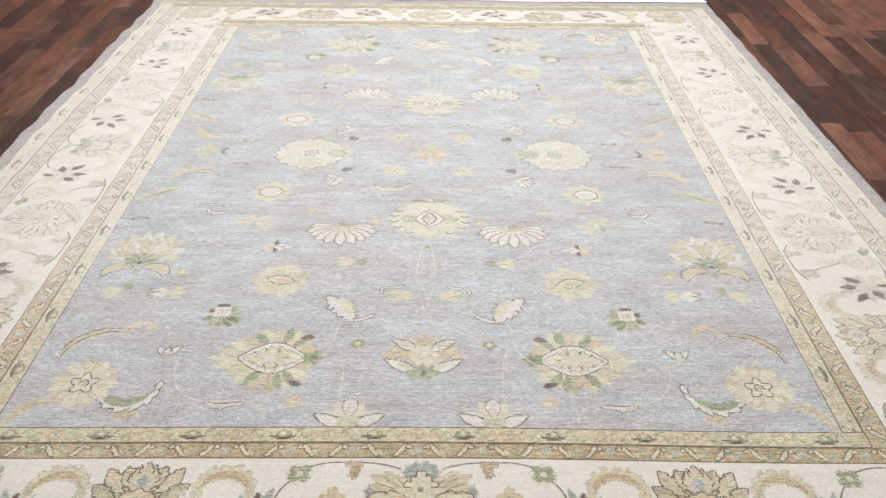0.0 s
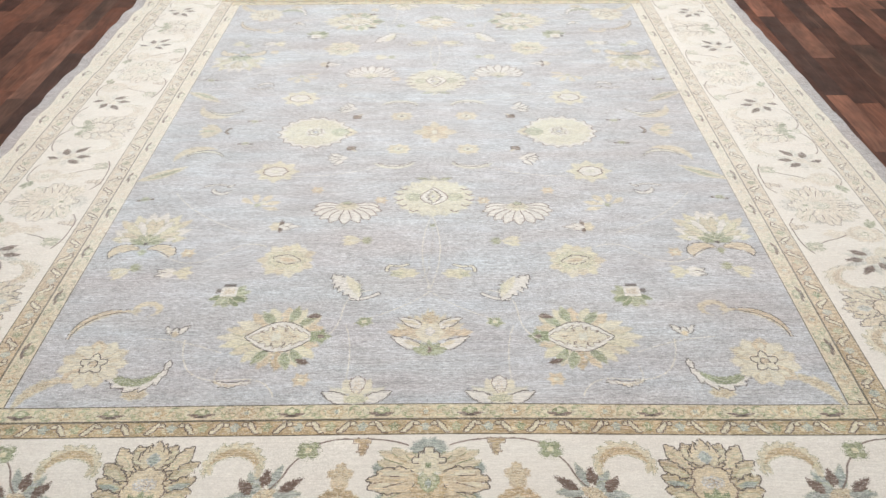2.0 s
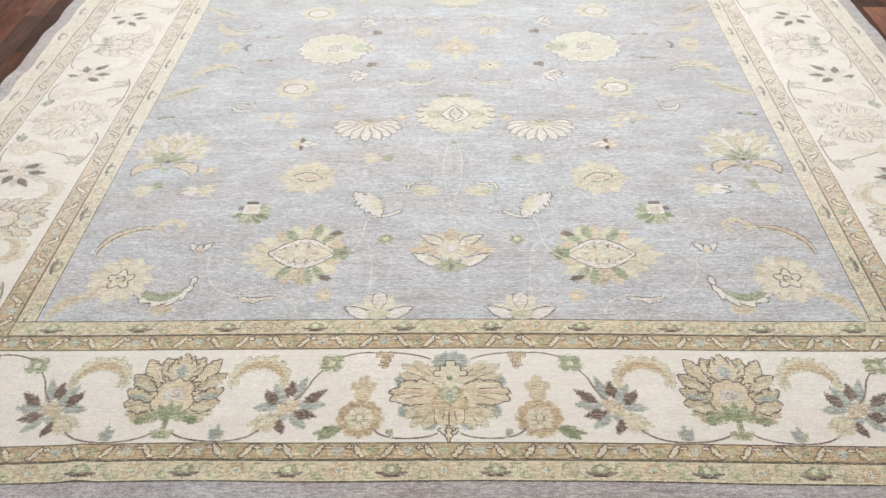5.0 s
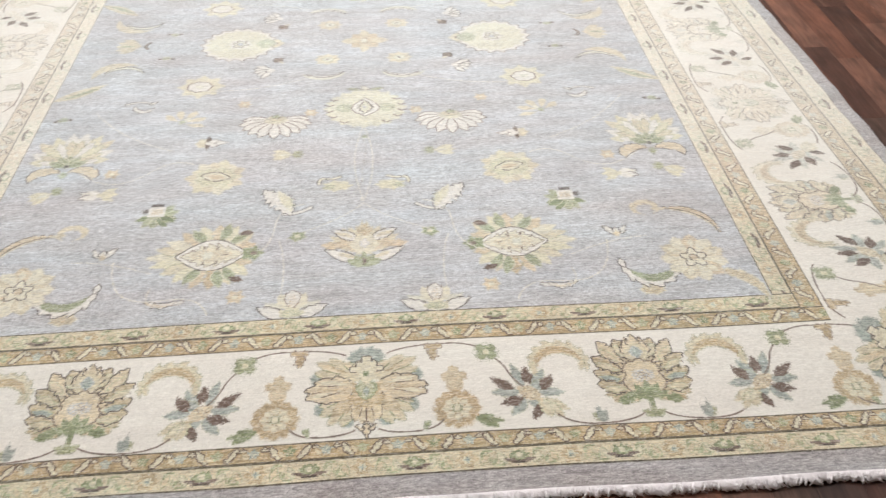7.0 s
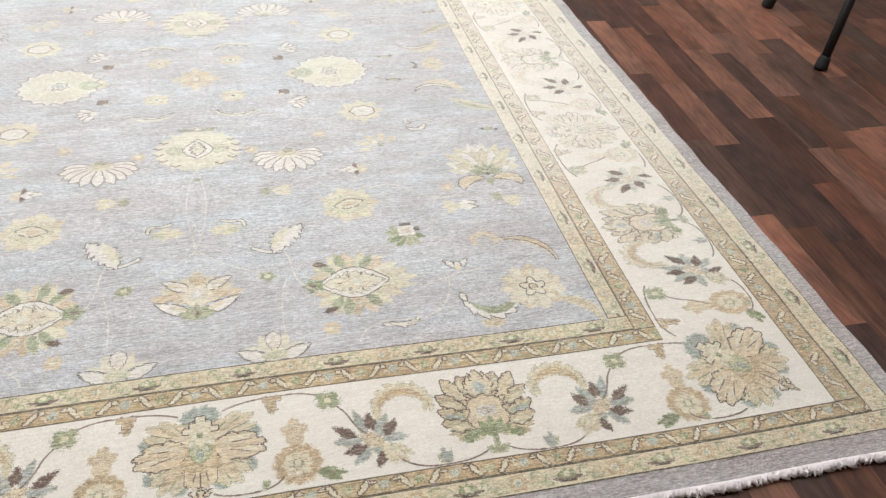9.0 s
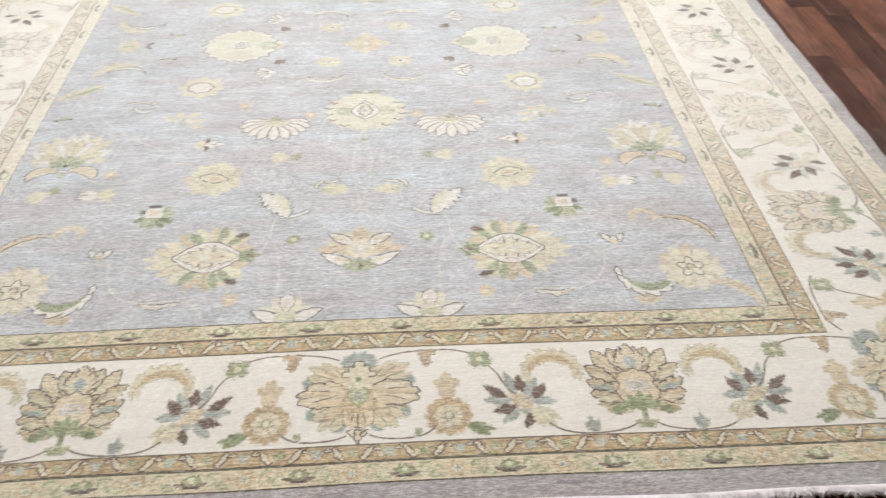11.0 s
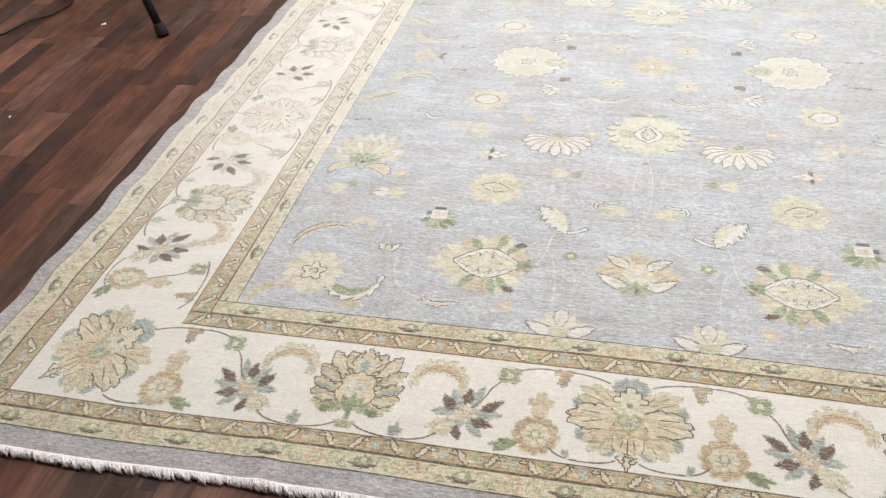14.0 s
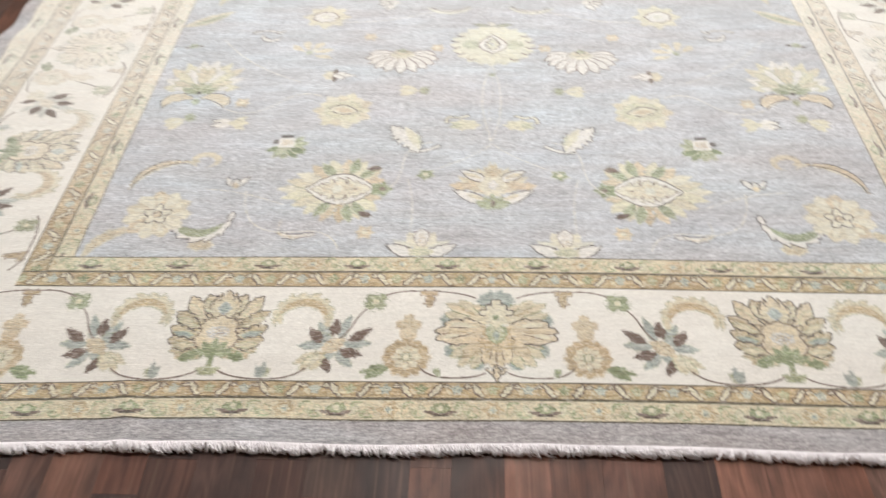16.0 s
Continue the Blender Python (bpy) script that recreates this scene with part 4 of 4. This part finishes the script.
def dark_bud():
    k = Loom(0.10, 0.075, "dark_bud")
    k.paint(k.lobes(-0.018, 0, 0.024, 6, 0.25), STRAW, YELLOW)
    for a, ln in ((0, 0.058), (24, 0.036), (-24, 0.036)):
        k.paint(k.leaf(-0.014, 0, a, ln, 0.017, 0, 1.0), WHITE, ROSE)
    for s in (-1, 1):
        k.paint(k.leaf(-0.012, s * 0.004, 62 * s, 0.030, 0.012, 0.35 * s), BROWN)
    return k


def green_bud():
    k = Loom(0.10, 0.06, "green_bud")
    for a in (0, 25, -25):
        k.paint(k.leaf(0.008, 0, a, 0.036, 0.020), SAGE)
    for a in (180, 158, 202):
        k.paint(k.leaf(0.012, 0, a, 0.054, 0.022), YELLOW, STRAW)
    k.paint(k.leaf(0.014, 0, 180, 0.040, 0.010), PALE)
    return k


def daylight_fan():
    k = Loom(0.20, 0.18, "daylight_fan")
    for a in (-176, -4, -162, -18, -147, -33, -131, -49, -113, -67, -90):
        k.paint(k.leaf(0, 0.036, a, 0.088 if a in (-176, -4) else 0.100, 0.029, 0, 1.9), WHITE, ROSE, 2)
    k.paint(k.lobes(0, 0.026, 0.034, 9, 0.15, 0.62), CREAM)
    k.paint(k.disc(0, 0.036, 0.024, 0.6), STRAW, SAGE)
    k.paint(k.lobes(0, 0.046, 0.015, 5, 0.3, 0.75), SAGE, BROWN)
    return k


def soft_bloom():
    k = Loom(0.12, 0.09, "soft_bloom")
    for a in (20, 60, 100, 140, 180):
        k.paint(k.leaf(-0.012, -0.020, a - 40, 0.072, 0.026, 0, 1.7), STRAW if a % 40 else YELLOW)
    k.paint(k.leaf(-0.020, -0.030, 60, 0.034, 0.018), SAGE)
    k.paint(k.disc(0.002, 0.0, 0.010), PALE)
    return k


def ring_palmette():
    k = Loom(0.24, 0.26, "ring_palmette")
    k.paint(k.lobes(0, -0.008, 0.110, 20, 0.12, 0.95), PALE, YELLOW)
    k.speck(k.disc(0, -0.008, 0.105, 0.95), YELLOW, 0.45)
    for a in (150, 170, 190, 210, 30, 10, -10, -30, 235, 305):
        x, y = 0.096 * math.cos(radians(a)), -0.008 + 0.088 * math.sin(radians(a))
        k.paint(k.line([(x - 0.010, y + 0.005), (x, y - 0.004), (x + 0.010, y + 0.003)], 0.004), ROSE)
    for t in (-1, 1):
        k.speck(k.disc(t * 0.056, -0.006, 0.022), SAGE, 0.6)
    k.paint(k.leaf(0, -0.048, 90, 0.096, 0.074, 0, 0.80), WHITE, ROSE, 2)
    k.paint(k.leaf(0, -0.036, 90, 0.070, 0.048, 0, 0.85, 5, 0.4), CREAM, DARK)
    k.paint(k.leaf(0, -0.022, 90, 0.044, 0.022), PALE, SAGE)
    k.paint(k.disc(0, -0.002, 0.006), BLUE, ROSE)
    k.paint(k.steps(0, 0.090, 0.016, 0.024, 3), PALE, BROWN)
    for t in (-1, 1):
        k.paint(k.leaf(t * 0.010, 0.090, 12 if t > 0 else 168, 0.046, 0.014), SAGE, BROWN)
    return k


def hooked_bud():
    k = Loom(0.12, 0.09, "hooked_bud")
    k.paint(k.lobes(0.010, -0.010, 0.040, 7, 0.25, 0.6), YELLOW, STRAW)
    k.speck(k.disc(-0.012, -0.012, 0.018, 0.6), SAGE, 0.5)
    k.paint(k.bow((-0.034, 0.000), (-0.036, 0.026), (-0.014, 0.020), 0.007), CREAM, DARK)
    k.paint(k.bow((-0.014, 0.020), (0.002, 0.018), (0.016, 0.026), 0.007), CREAM, DARK)
    return k


def oval_bloom():
    k = Loom(0.16, 0.16, "oval_bloom")
    k.paint(k.lobes(0, 0, 0.070, 8, 0.28, 1.0), YELLOW, STRAW)
    k.speck(k.disc(0, 0, 0.066), CREAM, 0.3)
    k.paint(k.lobes(-0.004, 0, 0.046, 8, 0.12, 0.75), STRAW)
    k.paint(k.lobes(-0.004, 0, 0.036, 7, 0.12, 0.85), WHITE, BROWN, 2)
    k.paint(k.lobes(-0.004, 0, 0.016, 5, 0.2, 0.8), PALE)
    return k


def white_curl():
    k = Loom(0.10, 0.10, "white_curl")
    k.paint(k.arc(0.010, -0.002, 0.026, 150, 350, 0.014, 0.9), WHITE, DARK)
    k.paint(k.bow((-0.045, 0.016), (-0.01, 0.034), (0.022, 0.020), 0.006), WHITE, DARK)
    k.paint(k.leaf(0.02, 0.01, 40, 0.026, 0.010), WHITE, DARK)
    return k


def gold_hook():
    k = Loom(0.20, 0.19, "gold_hook")
    k.paint(k.arc(0.030, -0.030, 0.080, 60, 185, 0.034, 1.05, 1.0), STRAW, YELLOW)
    k.paint(k.arc(0.036, -0.036, 0.066, 25, 150, 0.014, 1.05, 1.0, 6), PALE, DARK)
    return k


def gold_blade():
    k = Loom(0.20, 0.12, "gold_blade")
    k.paint(k.leaf(-0.085, -0.040, 26, 0.170, 0.042, 0.14, 1.0), STRAW, YELLOW)
    k.paint(k.leaf(-0.060, -0.030, 26, 0.125, 0.016, 0.14, 1.0), SAGE)
    return k


def white_bud():
    k = Loom(0.10, 0.09, "white_bud")
    for a in (175, 195, 155, 215, 235):
        k.paint(k.leaf(0.026, 0.012, a, 0.060, 0.018, 0, 1.5), WHITE, DARK)
    k.paint(k.disc(0.018, 0.008, 0.012), WHITE)
    return k


def dark_square():
    k = Loom(0.05, 0.05, "dark_square")
    k.paint((np.abs(k.x) < 0.012) & (np.abs(k.y) < 0.012), ROSE, DARK)
    k.paint(k.leaf(0.0, -0.01, -30, 0.026, 0.012), STRAW)
    return k


def twin_leaf():
    k = Loom(0.075, 0.055, "twin_leaf")
    for s in (-1, 1):
        k.paint(k.leaf(s * 0.007, 0, 0 if s > 0 else 180, 0.020, 0.014), BROWN)
    k.paint(k.disc(0, 0.004, 0.013, 0.8), SAGE, YELLOW)
    return k


def great_rosette():
    k = Loom(0.30, 0.27, "great_rosette")
    k.paint(k.leaf(0.060, 0, 0, 0.080, 0.070), STRAW, SAGE)
    k.paint(k.lobes(-0.004, 0, 0.120, 18, 0.12, 1.0), WHITE, ROSE, 2)
    k.paint(k.lobes(-0.004, 0, 0.104, 18, 0.10, 1.0), YELLOW)
    k.speck(k.disc(0, 0, 0.1), PALE, 0.5)
    k.speck(k.disc(0.082, 0, 0.030), SAGE, 0.7)
    k.paint(k.lobes(0, 0, 0.036, 8, 0.2), WHITE)
    k.paint(k.lobes(0, 0, 0.026, 6, 0.4, 1.0, 45), PALE, ROSE, 2)
    k.paint(k.disc(0, 0, 0.008), BLUE, ROSE)
    return k


def gold_eye():
    k = Loom(0.10, 0.10, "gold_eye")
    k.paint(k.lobes(0, 0, 0.042, 8, 0.25, 0.9), STRAW, YELLOW)
    k.paint(k.leaf(-0.018, 0, 0, 0.036, 0.028), PALE, SAGE)
    k.paint(k.disc(0, 0, 0.005), DARK)
    return k


def star_bloom():
    k = Loom(0.17, 0.18, "star_bloom")
    for i in range(8):
        k.paint(k.leaf(0, 0, i * 45, 0.078 if i % 2 == 0 else 0.062, 0.040, 0, 1.5), (STRAW, PEACH)[i % 2], YELLOW)
    k.paint(k.lobes(0, 0, 0.032, 6, 0.25), PEACH, STRAW)
    k.paint(k.lobes(0, 0, 0.018, 4, 0.3, 1, 45), PALE, ROSE)
    return k


def scroll_leaf():
    k = Loom(0.16, 0.09, "scroll_leaf")
    k.paint(k.arc(0, 0.050, 0.072, 210, 335, 0.026, 0.8, 1.0, 0, 0.4), PALE, SAGE)
    k.paint(k.arc(0, 0.054, 0.066, 220, 335, 0.010, 0.8, 1.0, 7), WHITE, DARK)
    return k


def dashed_bloom():
    k = Loom(0.15, 0.10, "dashed_bloom")
    for a in (160, 180, 200, 140, 220):
        k.paint(k.leaf(0.03, 0, a, 0.080, 0.026, 0, 1.5), STRAW, PEACH)
    k.paint(k.leaf(0.01, 0.0, 180, 0.050, 0.012), SAGE)
    k.paint(k.bow((0.052, 0.020), (0.030, 0.0), (0.050, -0.022), 0.007), ROSE, DARK)
    return k


def stem():
    k = Loom(0.09, 0.30, "stem")
    k.paint(k.line([(0.0, 0.10), (0.004, 0.06), (-0.004, -0.02), (-0.012, -0.08), (-0.034, -0.13)], 0.004), PALE)
    k.speck(k.c >= 0, BLUE, 0.6)
    k.speck(k.c >= 0, ROSE, 0.12)
    k.paint(k.lobes(0, 0.11, 0.012, 4, 0.3, 1, 45), SAGE)
    return k


def leaf_knot():
    k = Loom(0.07, 0.06, "leaf_knot")
    k.paint(k.lobes(0, 0, 0.024, 5, 0.4, 0.8, 30), SAGE, YELLOW)
    k.speck(k.disc(0, 0, 0.016), GREEN, 0.5)
    k.paint(k.disc(0, 0, 0.006), YELLOW)
    return k


def faint_vine():
    k = Loom(0.24, 0.20, "faint_vine")
    v = k.bow((-0.11, 0.08), (-0.10, -0.06), (0.02, -0.04), 0.004) | k.bow((0.02, -0.04), (0.09, -0.03), (0.11, -0.09), 0.004)
    k.paint(v, WHITE)
    k.speck(v, CREAM, 0.4)
    return k


def faint_stem():
    k = Loom(0.17, 0.13, "faint_stem")
    v = k.bow((0.075, 0.055), (0.03, 0.0), (-0.075, -0.050), 0.0034)
    k.paint(v, WHITE)
    k.speck(v, CREAM, 0.4)
    return k


def faint_rise():
    k = Loom(0.05, 0.34, "faint_rise")
    v = k.bow((0.015, -0.16), (-0.030, 0.0), (0.012, 0.16), 0.0036)
    k.paint(v, WHITE)
    k.speck(v, CREAM, 0.4)
    return k


QUARTER = ((faint_stem, -0.073, 0.745, 0), (faint_rise, -0.014, 0.96, 0), (faint_stem, -0.175, 0.585, 60), (faint_rise, -0.60, 1.12, 50), (faint_stem, -0.53, 0.62, 130), (faint_rise, -0.30, 1.33, 100), (almond_palmette, -0.330, 0.643, 0), (peach_bloom, -0.261, 0.513, 0), (edge_lily, -0.143, 0.487, 0), (small_curl, -0.407, 0.505, 0), (daisy, -0.705, 0.566, 0),
           (acanthus, -0.606, 0.516, 0), (gold_sweep, -0.775, 0.495, 0), (saber_leaf, -0.688, 0.714, 0), (tiny_bud, -0.558, 0.667, 0), (square_bloom, -0.466, 0.790, 0),
           (feather, -0.186, 0.810, 0), (eye_bloom, -0.354, 0.919, 0), (side_bloom, -0.616, 0.871, 0), (fan_palmette, -0.722, 1.031, 0), (dark_bud, -0.385, 1.063, 0),
           (green_bud, -0.189, 1.001, 0), (daylight_fan, -0.230, 1.133, 0), (soft_bloom, -0.463, 1.178, 0), (hooked_bud, -0.072, 0.876, 0), (oval_bloom, -0.450, 1.340, 0),
           (white_curl, -0.594, 1.246, 0), (gold_hook, -0.715, 1.430, 0), (gold_blade, -0.765, 1.325, 0), (white_bud, -0.281, 1.411, 0), (dark_square, -0.249, 1.477, 0), (twin_leaf, -0.575, 1.504, 0),
           (gold_eye, -0.106, 1.473, 0), (scroll_leaf, -0.116, 1.374, 0), (peach_bloom, -0.605, 0.950, 0), (green_bud, -0.74, 0.880, 30), (peach_bloom, -0.14, 1.19, 0),
           (faint_vine, -0.42, 0.555, 0), (faint_vine, -0.55, 0.97, 40), (faint_vine, -0.24, 0.71, 80), (twin_leaf, -0.785, 1.195, 10), (peach_bloom, -0.32, 1.24, 0), (leaf_knot, -0.145, 0.69, 20))
for kind, u, v, turn in QUARTER:
    high = 1 - 0.11 * float(np.clip((v - 0.6) / 0.8, 0, 1))
    wide = 1 - 0.04 * float(np.clip((v - 0.6) / 0.8, 0, 1))
    for fx in (False, True):
        for fy in (False, True):
            lay(kind, 0.008 - u if fx else u, FAR - v if fy else v, turn * (-1 if fx != fy else 1), fx, fy, "", wide, high)
for fx in (False, True):
    s = 1 if fx else -1
    lay(great_rosette, 0.015 + s * 0.385, MID, 0, fx, wide=0.95, high=0.86)
    lay(dashed_bloom, 0.01 + s * 0.70, MID + 0.008, 0, fx, high=0.9)
for fy in (False, True):
    lay(lily, 0.005, FAR - 0.655 if fy else 0.655, 0, False, fy)
    lay(ring_palmette, 0.009, FAR - 1.213 if fy else 1.213, 0, False, fy, wide=1.08, high=0.94)
    lay(stem, 0.010, FAR - 0.96 if fy else 0.96, 0, False, fy)
lay(star_bloom, 0.008, MID, high=0.9)


# ---- fringes: knotted cotton warp ends at both ends of the rug ----
def fringe(y_rim, out, length, loose, label):
    verts, faces = [], []
    count = 3400
    for i in range(count):
        x = -SIDE[0] + (i + rng.random()) * 2 * SIDE[0] / count
        clump = math.sin(x * 95 + 2 * math.sin(x * 13)) * 0.30 + math.sin(x * 31) * 0.30
        ln = length * (0.45 + 0.85 * rng.random() ** 1.5 + 0.34 * clump)
        drift = (0.45 + 0.50 * clump + rng.normal(0, 0.55)) * ln * loose
        (rx,), (ry,), (rz,) = lie([x], [y_rim])
        pts = []
        for k in range(6):
            t = k / 5
            bulge = 0.0022 * math.sin(math.pi * t) * (0.5 + rng.random())
            pts.append((rx + drift * t * t + rng.normal(0, 0.0007), ry + out * (ln * math.sin(t * 1.5) - 0.004), max(0.0030, rz * (1 - 0.75 * t ** 2) + bulge + 0.0024)))
        r = 0.0022 + 0.0012 * rng.random()
        first = len(verts)
        for k, p in enumerate(pts):
            rr = r * (1, 1, 1, 0.95, 0.8, 0.4)[k]
            verts += [(p[0] - rr, p[1], p[2] - rr * 0.5), (p[0] + rr, p[1], p[2] - rr * 0.5), (p[0], p[1], p[2] + rr)]
        for k in range(5):
            a, b = first + 3 * k, first + 3 * k + 3
            faces += [(a, a + 1, b + 1, b), (a + 1, a + 2, b + 2, b + 1), (a + 2, a, b, b + 2)]
    ob = new("fringe", mesh_of("fringe", verts, faces, COTTON))
    ob.parent = rug
    tagged(ob, label, kind="stuff")


fringe(END[0], -1, 0.0165, 1.0, "short curled white cotton fringe")
fringe(FAR - END[0], 1, 0.048, 0.4, "short curled white cotton fringe")


# ---- things beside the rug ----
def stool(x, y, turn, lean, reach, label):
    """A stool of black tubes on three splayed legs with rubber feet; x, y: the foot nearest to the rug, turn: the way from it to the middle."""
    root = tagged(new("stool"), label, "stool")
    tall = 0.62
    mid = Vector((x + reach * math.cos(radians(turn)), y + reach * math.sin(radians(turn)), 0))
    for k in range(3):
        a = radians(turn + 180 + 120 * k)
        out = Vector((math.cos(a), math.sin(a), 0))
        foot, top = mid + out * reach, mid + out * (reach - 0.183) + Vector((lean, 0, tall))
        way = (top - foot).normalized()
        leg = part("leg", tube([foot + way * 0.030, foot + way * 0.20, top], 0.0170, 16), BLACK_METAL, root)
        part("rubber_foot", tube([foot, foot + way * 0.006, foot + way * 0.020, foot + way * 0.042, foot + way * 0.050], [0.0230, 0.0255, 0.0245, 0.0215, 0.0185], 16), RUBBER, leg, "black rubber foot")
    bm = bmesh.new()
    bmesh.ops.create_cone(bm, cap_ends=True, segments=40, radius1=reach - 0.138, radius2=reach - 0.143, depth=0.05, matrix=Matrix.Translation(mid + Vector((lean, 0, tall + 0.018))))
    bmesh.ops.bevel(bm, geom=[e for e in bm.edges if e.calc_face_angle(0) > 1], offset=0.015, segments=3, affect="EDGES")
    part("seat", bm, RUBBER, root, "round black padded seat")


stool(LEG_WEST[0], LEG_WEST[1], 124, -0.13, 0.42, "black metal stool with splayed tube legs beside a black cable")
stool(LEG_EAST[0], LEG_EAST[1], 50, 0.04, 0.323, "black metal stool with splayed tube legs on wood floor")

path = ((-2.90, 1.50), (-2.72, 1.70), (-2.588, 1.842), (-2.554, 1.949), (-2.485, 2.029), (-2.460, 2.120), (-2.483, 2.188), (-2.55, 2.28), (-2.66, 2.40))
tagged(part("cable", tube([(x, y, 0.005 + 0.003 * math.sin(i * 1.7) ** 2) for i, (x, y) in enumerate(path)], 0.0038, 8), RUBBER), "thin black electric cable lying curved on the wood floor", "cable")


def foot_switch(x, y):
    root = tagged(new("power_strip"), "small black plastic power box lying on the floor", "power strip")
    root.matrix_world = pose(x, y, 0, 0, 0, 35)
    part("case", box_bm(-0.16, 0.16, -0.035, 0.035, 0.0, 0.04, 0.008), RUBBER, root)
    part("switch", box_bm(0.105, 0.135, -0.012, 0.012, 0.0405, 0.046, 0.002), BLACK_METAL, root)


foot_switch(-2.86, 2.20)


def scrap(x, y, turn, size):
    bm = bmesh.new()
    ring = [bm.verts.new(pose(x, y, 0.0012, 0, 0, turn) @ Vector((size * u, size * v, h))) for u, v, h in ((-1, -0.6, 0), (0.1, -0.8, 0.002), (1, -0.3, 0.0), (0.8, 0.7, 0.003), (-0.3, 0.6, 0.0), (-0.9, 0.2, 0.002))]
    top = bm.faces.new(ring)
    deep = bmesh.ops.extrude_face_region(bm, geom=[top])
    bmesh.ops.translate(bm, vec=(0, 0, 0.0008), verts=[v for v in deep["geom"] if isinstance(v, bmesh.types.BMVert)])
    tagged(part("paper_scrap", bm, PAPER), "tiny torn white paper scrap on the floor", "paper scrap", "paper scraps")


scrap(-2.202, 1.968, 20, 0.010)
scrap(-2.141, 1.248, 70, 0.005)

# ---- the floor: laminate strips ----
floor = tagged(part("floor", box_bm(X0, X1, Y0, Y1, -0.02, -0.0035), GROOVE), "dark reddish-brown wood-look laminate strip floor", "floor", kind="structure")
WIDTHS = (0.0946, 0.110, 0.0946, 0.083, 0.097, 0.076, 0.102, 0.088)
CUTS = (0.44, 0.57, 0.38, 0.72, 0.62, 0.83, 0.50)
BOARD = 1.277
TONES = (DARK_WOOD, RED_WOOD, DARK_WOOD, PALE_WOOD, RED_WOOD, DARK_WOOD, RED_WOOD, DARK_WOOD, PALE_WOOD, RED_WOOD)
strip_mesh = {}


def strip_shape(w, ln, mat):
    key = (round(w, 4), round(ln, 3), mat.name)
    if key not in strip_mesh:
        c = 0.0003
        ring = lambda k, z: [(-w / 2 + k, k, z), (w / 2 - k, k, z), (w / 2 - k, ln - k, z), (-w / 2 + k, ln - k, z)]
        verts = ring(0.0, -0.0034) + ring(0.0, -0.0004) + ring(c, 0.0)
        faces = [(8, 9, 10, 11)] + [(4 * r + i, 4 * r + (i + 1) % 4, 4 * r + 4 + (i + 1) % 4, 4 * r + 4 + i) for r in (0, 1) for i in range(4)]
        strip_mesh[key] = mesh_of("strip", verts, faces, mat)
    return strip_mesh[key]


rest = {m.name: ([], [], m) for m in (DARK_WOOD, RED_WOOD, PALE_WOOD)}
pieces = [0]


def near_rug(x, y0, y1):
    return (-2.55 < x < -1.40 or 1.38 < x < 2.75 or y0 < 0.06) and y1 > -0.25 and y0 < (3.4 if abs(x) > 1.38 else 0.06)


def strip(x, w, y, ln, mat):
    y, ln = max(y, Y0), min(y + ln, Y1) - max(y, Y0)
    if ln < 0.02:
        return
    if near_rug(x, y, y + ln) and pieces[0] < 300:
        ob = new("strip", strip_shape(w, ln, mat))
        ob.location, ob.parent = (x, y, 0), floor
        pieces[0] += 1
        return
    verts, faces, _ = rest[mat.name]
    f, k = len(verts), 0.0001
    verts += [(x - w / 2 + k, y + k, 0), (x + w / 2 - k, y + k, 0), (x + w / 2 - k, y + ln - k, 0), (x - w / 2 + k, y + ln - k, 0)]
    verts += [(a, b, -0.0034) for a, b, _ in verts[f:f + 4]]
    faces += [(f, f + 1, f + 2, f + 3)] + [(f + i, f + 4 + i, f + 4 + (i + 1) % 4, f + (i + 1) % 4) for i in range(4)]


dice = random.Random(11)
column = 0
edges, x = [], 1.594
while x < X1:
    edges.append((x, WIDTHS[column % 8]))
    x += WIDTHS[column % 8]
    column += 1
x, column = 1.594, 3
while x > X0:
    w = WIDTHS[column % 8]
    edges.append((x - w, w))
    x -= w
    column += 1
for x0, w in sorted(edges):
    a, w = max(x0, X0), min(x0 + w, X1) - max(x0, X0)
    cuts, at_y = [], 0.0
    while at_y < BOARD - 0.2:
        ln = dice.choice(CUTS)
        ln = BOARD - at_y if BOARD - at_y - ln < 0.2 else ln
        cuts.append((at_y, ln, dice.choice(TONES)))
        at_y += ln
    start = dice.random() * BOARD
    if abs(x0 - 1.594) < 0.001:
        cuts, start = [(0.0, 0.40, PALE_WOOD), (0.40, 0.45, RED_WOOD), (0.85, 0.427, DARK_WOOD)], 1.183
    if abs(x0 - 1.7986) < 0.001:
        cuts, start = [(0.0, 0.50, PALE_WOOD), (0.50, 0.40, RED_WOOD), (0.90, 0.377, DARK_WOOD)], 1.320
    for board in range(-6, 6):
        for at_y, ln, mat in cuts:
            strip(a + w / 2, w, start + board * BOARD + at_y, ln, mat)
for verts, faces, mat in rest.values():
    ob = new("strips_beyond", mesh_of("strips_beyond", verts, faces, mat))
    ob.parent = floor
    tagged(ob, kind="stuff")
